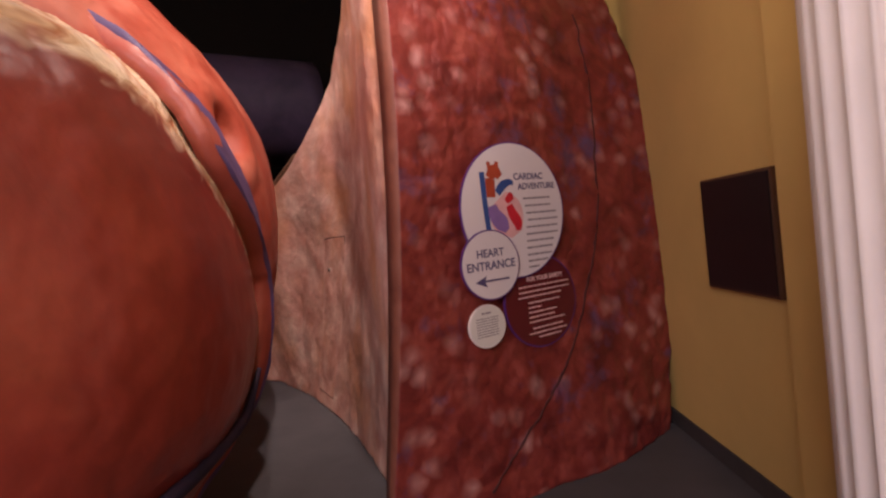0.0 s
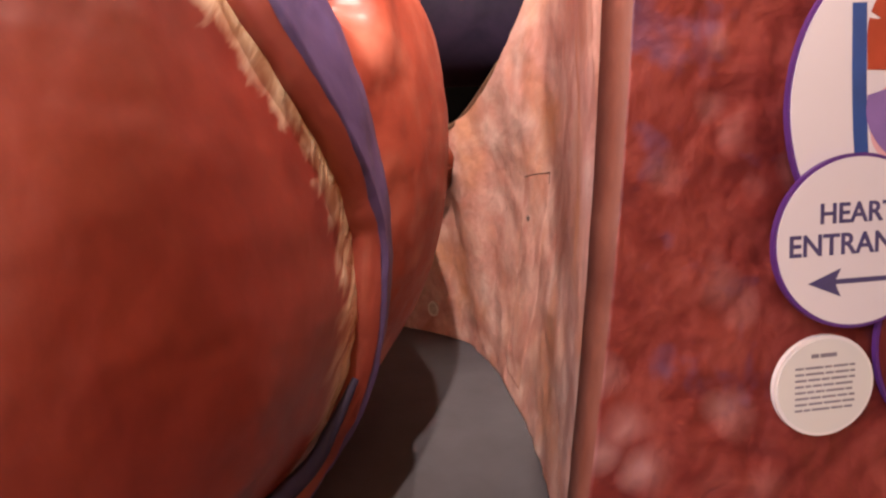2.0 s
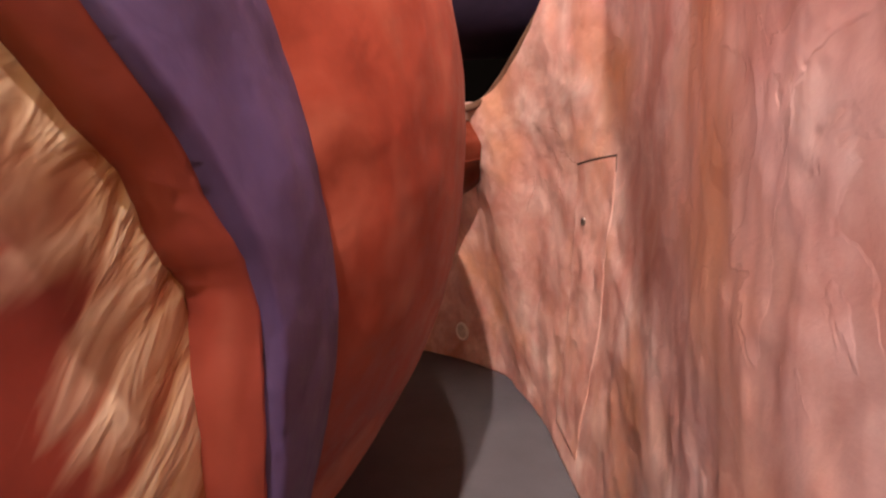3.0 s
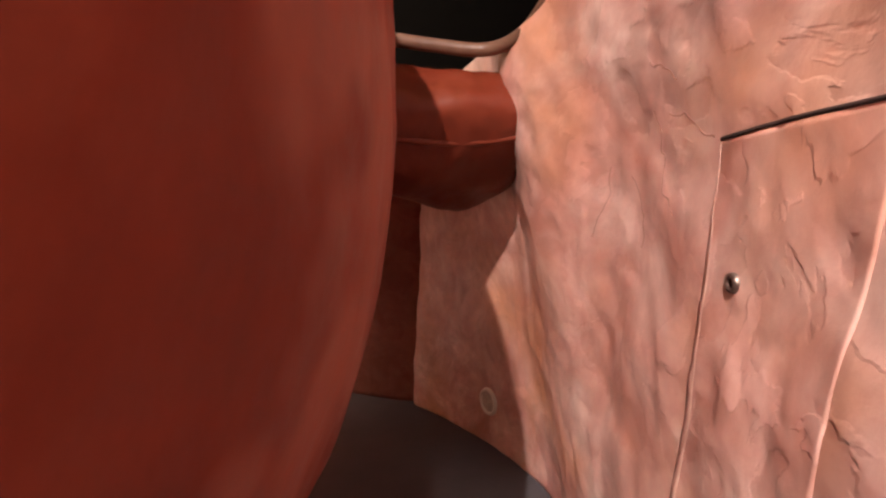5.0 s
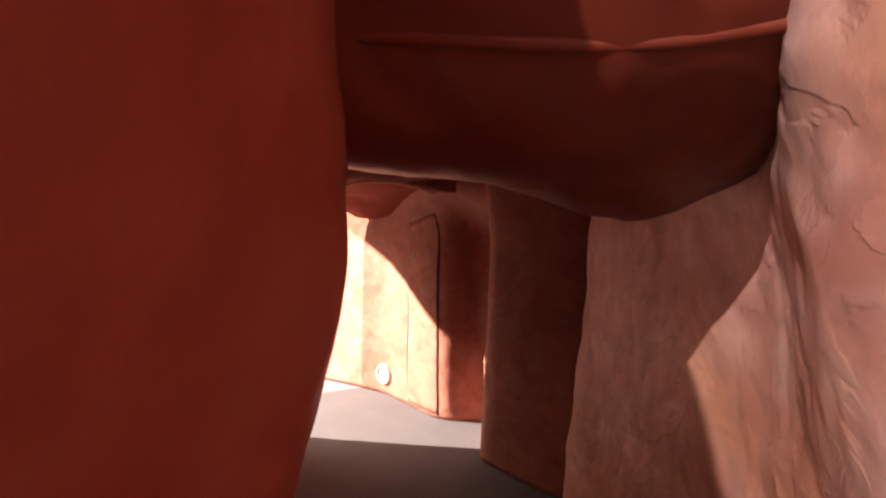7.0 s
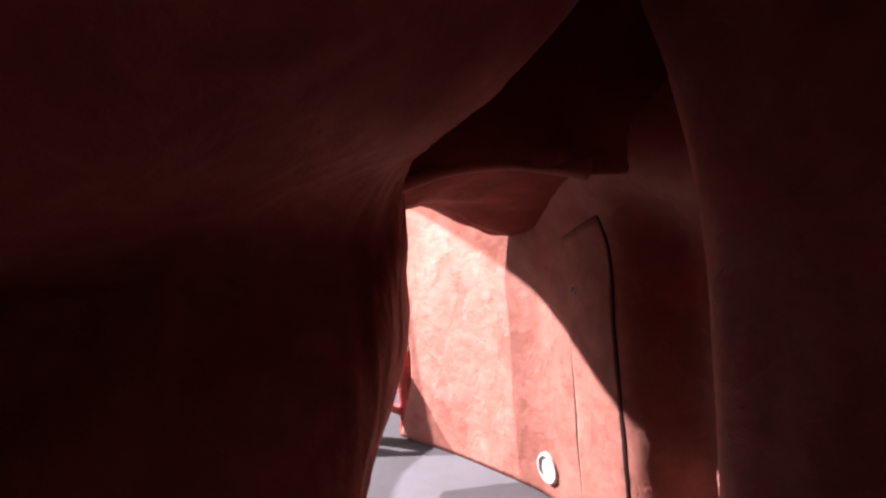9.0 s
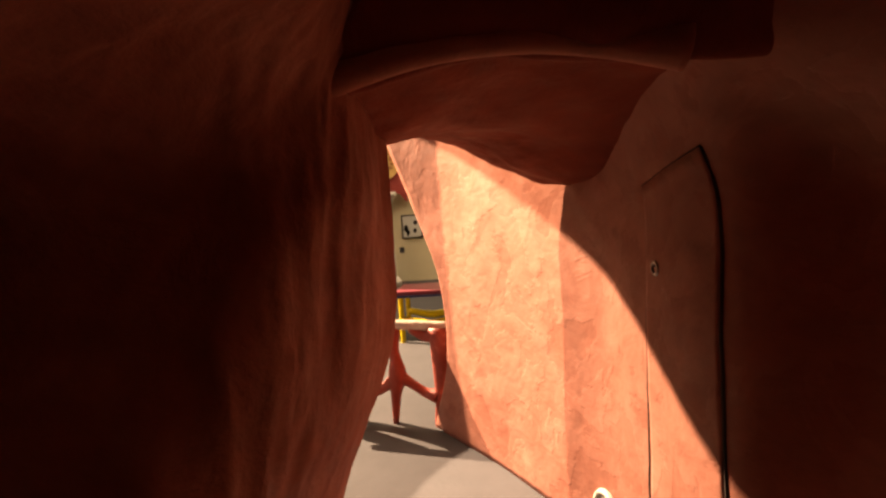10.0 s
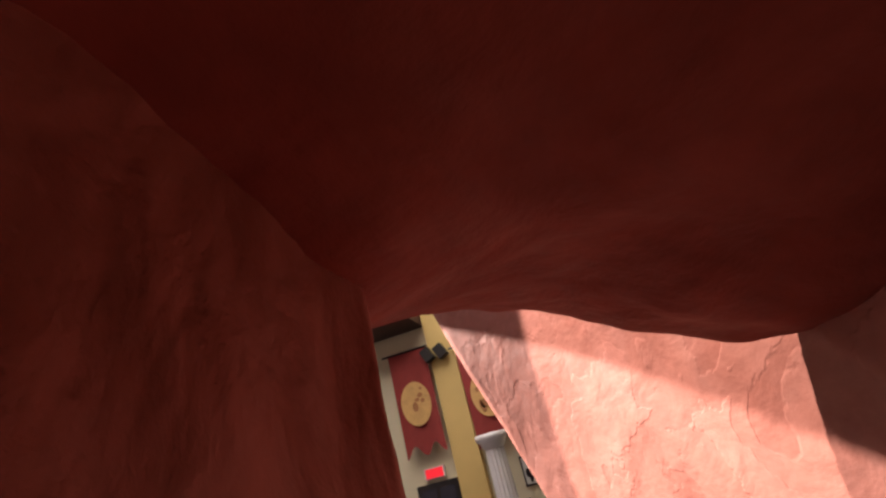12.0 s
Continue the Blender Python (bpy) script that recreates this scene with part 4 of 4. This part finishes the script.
part("top_rail", tube([rp(5.66, 0.665), rp(5.40, 0.672), rp(5.15, 0.67), rp(4.80, 0.67), rp(4.4, 0.66)], [0.03, 0.034, 0.034, 0.034, 0.03], 14, 30), PALE_TOP, rail, "pale worn top rail", True)
for pts, radii in (([rp(5.60, 0.66), rp(5.60, 0.40), rp(5.585, 0.2), rp(5.555, 0.0)], [0.062, 0.05, 0.035, 0.022]),
                   ([rp(5.57, 0.62), rp(5.50, 0.60), rp(5.40, 0.645)], [0.05, 0.03, 0.02]),
                   ([rp(5.56, 0.20), rp(5.48, 0.22), rp(5.38, 0.28), rp(5.29, 0.33)], [0.04, 0.026, 0.026, 0.04]),
                   ([rp(5.27, 0.65), rp(5.28, 0.50), rp(5.29, 0.33), rp(5.27, 0.20), rp(5.255, 0.0)], [0.05, 0.026, 0.05, 0.03, 0.016]),
                   ([rp(5.29, 0.31), rp(5.20, 0.25), rp(5.10, 0.20), rp(5.02, 0.22)], [0.045, 0.028, 0.026, 0.03]),
                   ([rp(5.16, 0.65), rp(5.12, 0.45), rp(5.07, 0.32), rp(5.10, 0.2)], [0.03, 0.022, 0.022, 0.026]),
                   ([rp(4.98, 0.65), rp(5.00, 0.45), rp(5.02, 0.22), rp(4.97, 0.0)], [0.045, 0.026, 0.036, 0.018]),
                   ([rp(5.02, 0.24), rp(4.88, 0.20), rp(4.74, 0.30), rp(4.66, 0.64)], [0.03, 0.024, 0.026, 0.04]),
                   ([rp(4.74, 0.30), rp(4.66, 0.15), rp(4.62, 0.0)], [0.03, 0.026, 0.018]),
                   ([rp(4.66, 0.64), rp(4.52, 0.35), rp(4.42, 0.0)], [0.04, 0.028, 0.02])):
    part("strut", tube(pts, [1.25 * r for r in radii], 12, 18), CORAL, rail, "", True)

# ---- hall beyond the exit ----
K = 1.478


def far(y, z):
    return 5.93 + (y - 5.93) * K, 1.38 + (z - 1.38) * K


def far_box(y0, y1, z0, z1, x0, x1, bevel=0.0):
    a, b = far(y0, z0), far(y1, z1)
    return box(x0, x1, a[0], b[0], max(0.0, a[1]) if z0 > -0.9 else 0.0, b[1], bevel)


tagged(part("pilaster", far_box(4.02, 4.36, -1, 6, -14.3, -14.12), YELLOW), "yellow painted pilaster on the far wall", "trim", kind="structure")
tagged(part("ceiling_beam", far_box(2.4, 4.0, 3.30, 3.9, -14.3, -13.2), plain("dark_maroon_beam", (0.05, 0.012, 0.01), 0.6)), "dark maroon soffit high on the far wall", "trim", kind="structure")
BANNER = plain("maroon_banner_cloth", (0.26, 0.03, 0.025), 0.8, 0.0, 0.15, 3)
OVAL = plain("ochre_banner_print", (0.60, 0.36, 0.13), 0.8, 0.0, 0.15, 6)
SKETCH = plain("brown_banner_print", (0.36, 0.16, 0.06), 0.8)


def banner(y0, y1, z_top, z_low, label, busy):
    (a, zt), (b, zl) = far(y0, z_top), far(y1, z_low)
    ob = empty("banner", (-14.1, (a + b) / 2, zl), label, "banner", "banners on the far wall")
    bm = bmesh.new()
    n = 24
    front = []
    for j in range(13):
        row = []
        for i in range(n + 1):
            u = i / n
            cut = 0.10 * (zt - zl) * (math.sin(u * math.pi * 2) ** 2)
            z = zt + (zl + cut - zt) * j / 12
            row.append(bm.verts.new((-14.05 + 0.018 * math.sin(u * 9) * j / 12, a + (b - a) * u, z)))
        front.append(row)
    for r0, r1 in zip(front, front[1:]):
        for i in range(n):
            bm.faces.new((r0[i], r0[i + 1], r1[i + 1], r1[i]))
    cloth = part("cloth", bm, BANNER, ob)
    cloth.modifiers.new("thickness", "SOLIDIFY").thickness = 0.004
    cy, cz, w = (a + b) / 2, zt + (zl - zt) * 0.52, (b - a)
    m = Matrix.Translation((-14.02, cy, cz)) @ pose(0, 0, 0, 0, 0, 90)
    part("printed_oval", turned(disc(1.0, 0.004, 40, 0, w * 0.38, w * 0.52), m), OVAL, ob)
    rnd = random.Random(5 if busy else 2)
    bm = bmesh.new()
    for k in range(14 if busy else 5):
        y, z = cy + rnd.uniform(-0.2, 0.2) * w, cz + rnd.uniform(-0.36, 0.36) * w
        d = disc(1.0, 0.004, 10, 0, rnd.uniform(0.03, 0.09) * w, rnd.uniform(0.03, 0.12) * w)
        turned(d, Matrix.Translation((-14.012, y, z)) @ pose(0, 0, 0, 0, 0, 90))
        me = bpy.data.meshes.new("d")
        d.to_mesh(me)
        d.free()
        bm.from_mesh(me)
        bpy.data.meshes.remove(me)
    tagged(part("printed_drawing", bm, SKETCH, ob), kind="stuff")
    part("pole", tube([(-14.05, a - 0.12, zt), (-14.05, b + 0.05, zt)], [0.02, 0.02], 8, 2), BLACK, ob)


banner(3.46, 3.99, 3.0, 1.68, "maroon hanging banner with a plain ochre oval", False)
banner(4.38, 4.92, 2.86, 1.58, "maroon hanging banner with a drawn ochre oval", True)
for y in (4.02, 4.20):
    a, z = far(y, 2.86)
    sp = empty("loudspeaker", (-14.1, a, z), "small black loudspeaker on the pilaster", "loudspeaker", "loudspeakers on the pilaster")
    part("case", turned(box(-0.09, 0.09, -0.10, 0.10, -0.13, 0.13, 0.015), Matrix.Translation((-14.0, a, z)) @ pose(0, 0, 0, 25, 0, 0)), BLACK, sp)
    part("bracket", tube([(-14.12, a, z), (-14.0, a, z)], [0.02, 0.02], 8, 2), STEEL, sp)

a, z = far(3.72, 1.47)
exit_sign = empty("exit_sign", (-14.25, a, z), "lit red exit sign over the dark doorway", "exit sign")
part("case", box(-14.3, -14.22, a - 0.20, a + 0.20, z - 0.10, z + 0.10, 0.01), WHITE, exit_sign)
part("lit_face", box(-14.22, -14.215, a - 0.17, a + 0.17, z - 0.08, z + 0.08), glow("red_exit_glow", (0.9, 0.02, 0.03), 2.5), exit_sign, "glowing red face")
y0, zt = far(3.45, 1.36)
y1 = far(3.99, 1.36)[0]
door = empty("door_1", (-14.28, (y0 + y1) / 2, 0), "dark glazed double doorway in the far wall", "door", kind="structure")
part("door_frame", box(-14.3, -14.24, y0, y1, 0, zt, 0.01), BLACK, door)
part("door_glass", box(-14.24, -14.235, y0 + 0.08, (y0 + y1) / 2 - 0.03, 0.15, zt - 0.1), plain("dark_glass", (0.02, 0.025, 0.05), 0.08), door)
part("door_glass", box(-14.24, -14.235, (y0 + y1) / 2 + 0.03, y1 - 0.08, 0.15, zt - 0.1), plain("dark_glass", (0.02, 0.025, 0.05), 0.08), door)
a, z = far(4.62, 1.62)
hall_column = empty("hall_column", (-13.6, a, 0), "grey-white round column near the far wall", "column")
part("shaft", turned(fluted(0.19, 0.165, 0.2, z - 0.1, 16), pose(-13.6, a, 0)), WHITE, hall_column, "", True)
part("capital", turned(turned_profile([(0.165, z - 0.1), (0.21, z - 0.05), (0.22, z), (0.28, z + 0.06), (0.28, z + 0.14), (0.0, z + 0.14)]), pose(-13.6, a, 0)), WHITE, hall_column, "", True)
part("base", turned(turned_profile([(0.0, 0.0), (0.27, 0.0), (0.27, 0.10), (0.23, 0.15), (0.19, 0.2)]), pose(-13.6, a, 0)), WHITE, hall_column, "", True)
y0, z0 = far(4.78, 1.06)
y1, z1 = far(5.08, 1.40)
poster = empty("framed_print", (-14.29, y0, z0), "black and white framed print on the cream wall", "picture")
part("frame", box(-14.3, -14.27, y0, y1, z0, z1, 0.004), BLACK, poster)
part("sheet", box(-14.27, -14.266, y0 + 0.03, y1 - 0.03, z0 + 0.03, z1 - 0.03), SIGN_GREY, poster)
rnd = random.Random(4)
bm = bmesh.new()
for k in range(5):
    yy, zz = rnd.uniform(y0 + 0.08, y1 - 0.1), rnd.uniform(z0 + 0.1, z1 - 0.12)
    d = disc(1.0, 0.002, 8, 0, rnd.uniform(0.02, 0.05), rnd.uniform(0.04, 0.09))
    turned(d, Matrix.Translation((-14.264, yy, zz)) @ pose(0, 0, 0, 0, 0, 90))
    me = bpy.data.meshes.new("d")
    d.to_mesh(me)
    d.free()
    bm.from_mesh(me)
    bpy.data.meshes.remove(me)
tagged(part("printed_marks", bm, BLACK, poster), kind="stuff")
a, z = far(4.76, 0.90)
tagged(part("wall_switch", box(-14.3, -14.28, a - 0.05, a + 0.05, z - 0.06, z + 0.06, 0.005), BOARD), "small dark wall switch", "switch")

# exhibit table with yellow frame
YEL = plain("yellow_enamel", (0.75, 0.55, 0.02), 0.35)
table = empty("exhibit_table", (-9.3, 5.25, 0), "low exhibit table with yellow tube frame and a dark red top", "table")
for y in (4.98, 5.60):
    for x in (-9.55, -9.05):
        part("leg", tube([(x, y, 0), (x, y, 0.52)], [0.028, 0.028], 12, 2), YEL, table)
part("top", box(-9.62, -8.98, 4.92, 5.66, 0.53, 0.57, 0.012), plain("dark_red_top", (0.20, 0.03, 0.05), 0.4), table)
part("top_edge", box(-9.63, -8.97, 4.91, 5.67, 0.505, 0.53, 0.006), plain("blue_edge", (0.04, 0.06, 0.16), 0.5), table)
for x in (-9.55, -9.05):
    part("stretcher", tube([(x, 4.98, 0.26), (x, 5.29, 0.20), (x, 5.60, 0.26)], [0.035, 0.045, 0.035], 12, 12), YEL, table, "", True)
stand = empty("notice_stand", (-9.4, 4.78, 0), "white notice on a small grey stand", "sign stand")
part("post", tube([(-9.4, 4.78, 0.01), (-9.4, 4.78, 0.5)], [0.02, 0.02], 10, 2), STEEL, stand)
part("foot", turned(disc(0.12, 0.02, 24), Matrix.Translation((-9.4, 4.78, 0.0)) @ pose(0, 0, 0, -90)), STEEL, stand)
part("board", box(-9.40, -9.385, 4.68, 4.88, 0.42, 0.68, 0.004), SIGN_WHITE, stand)
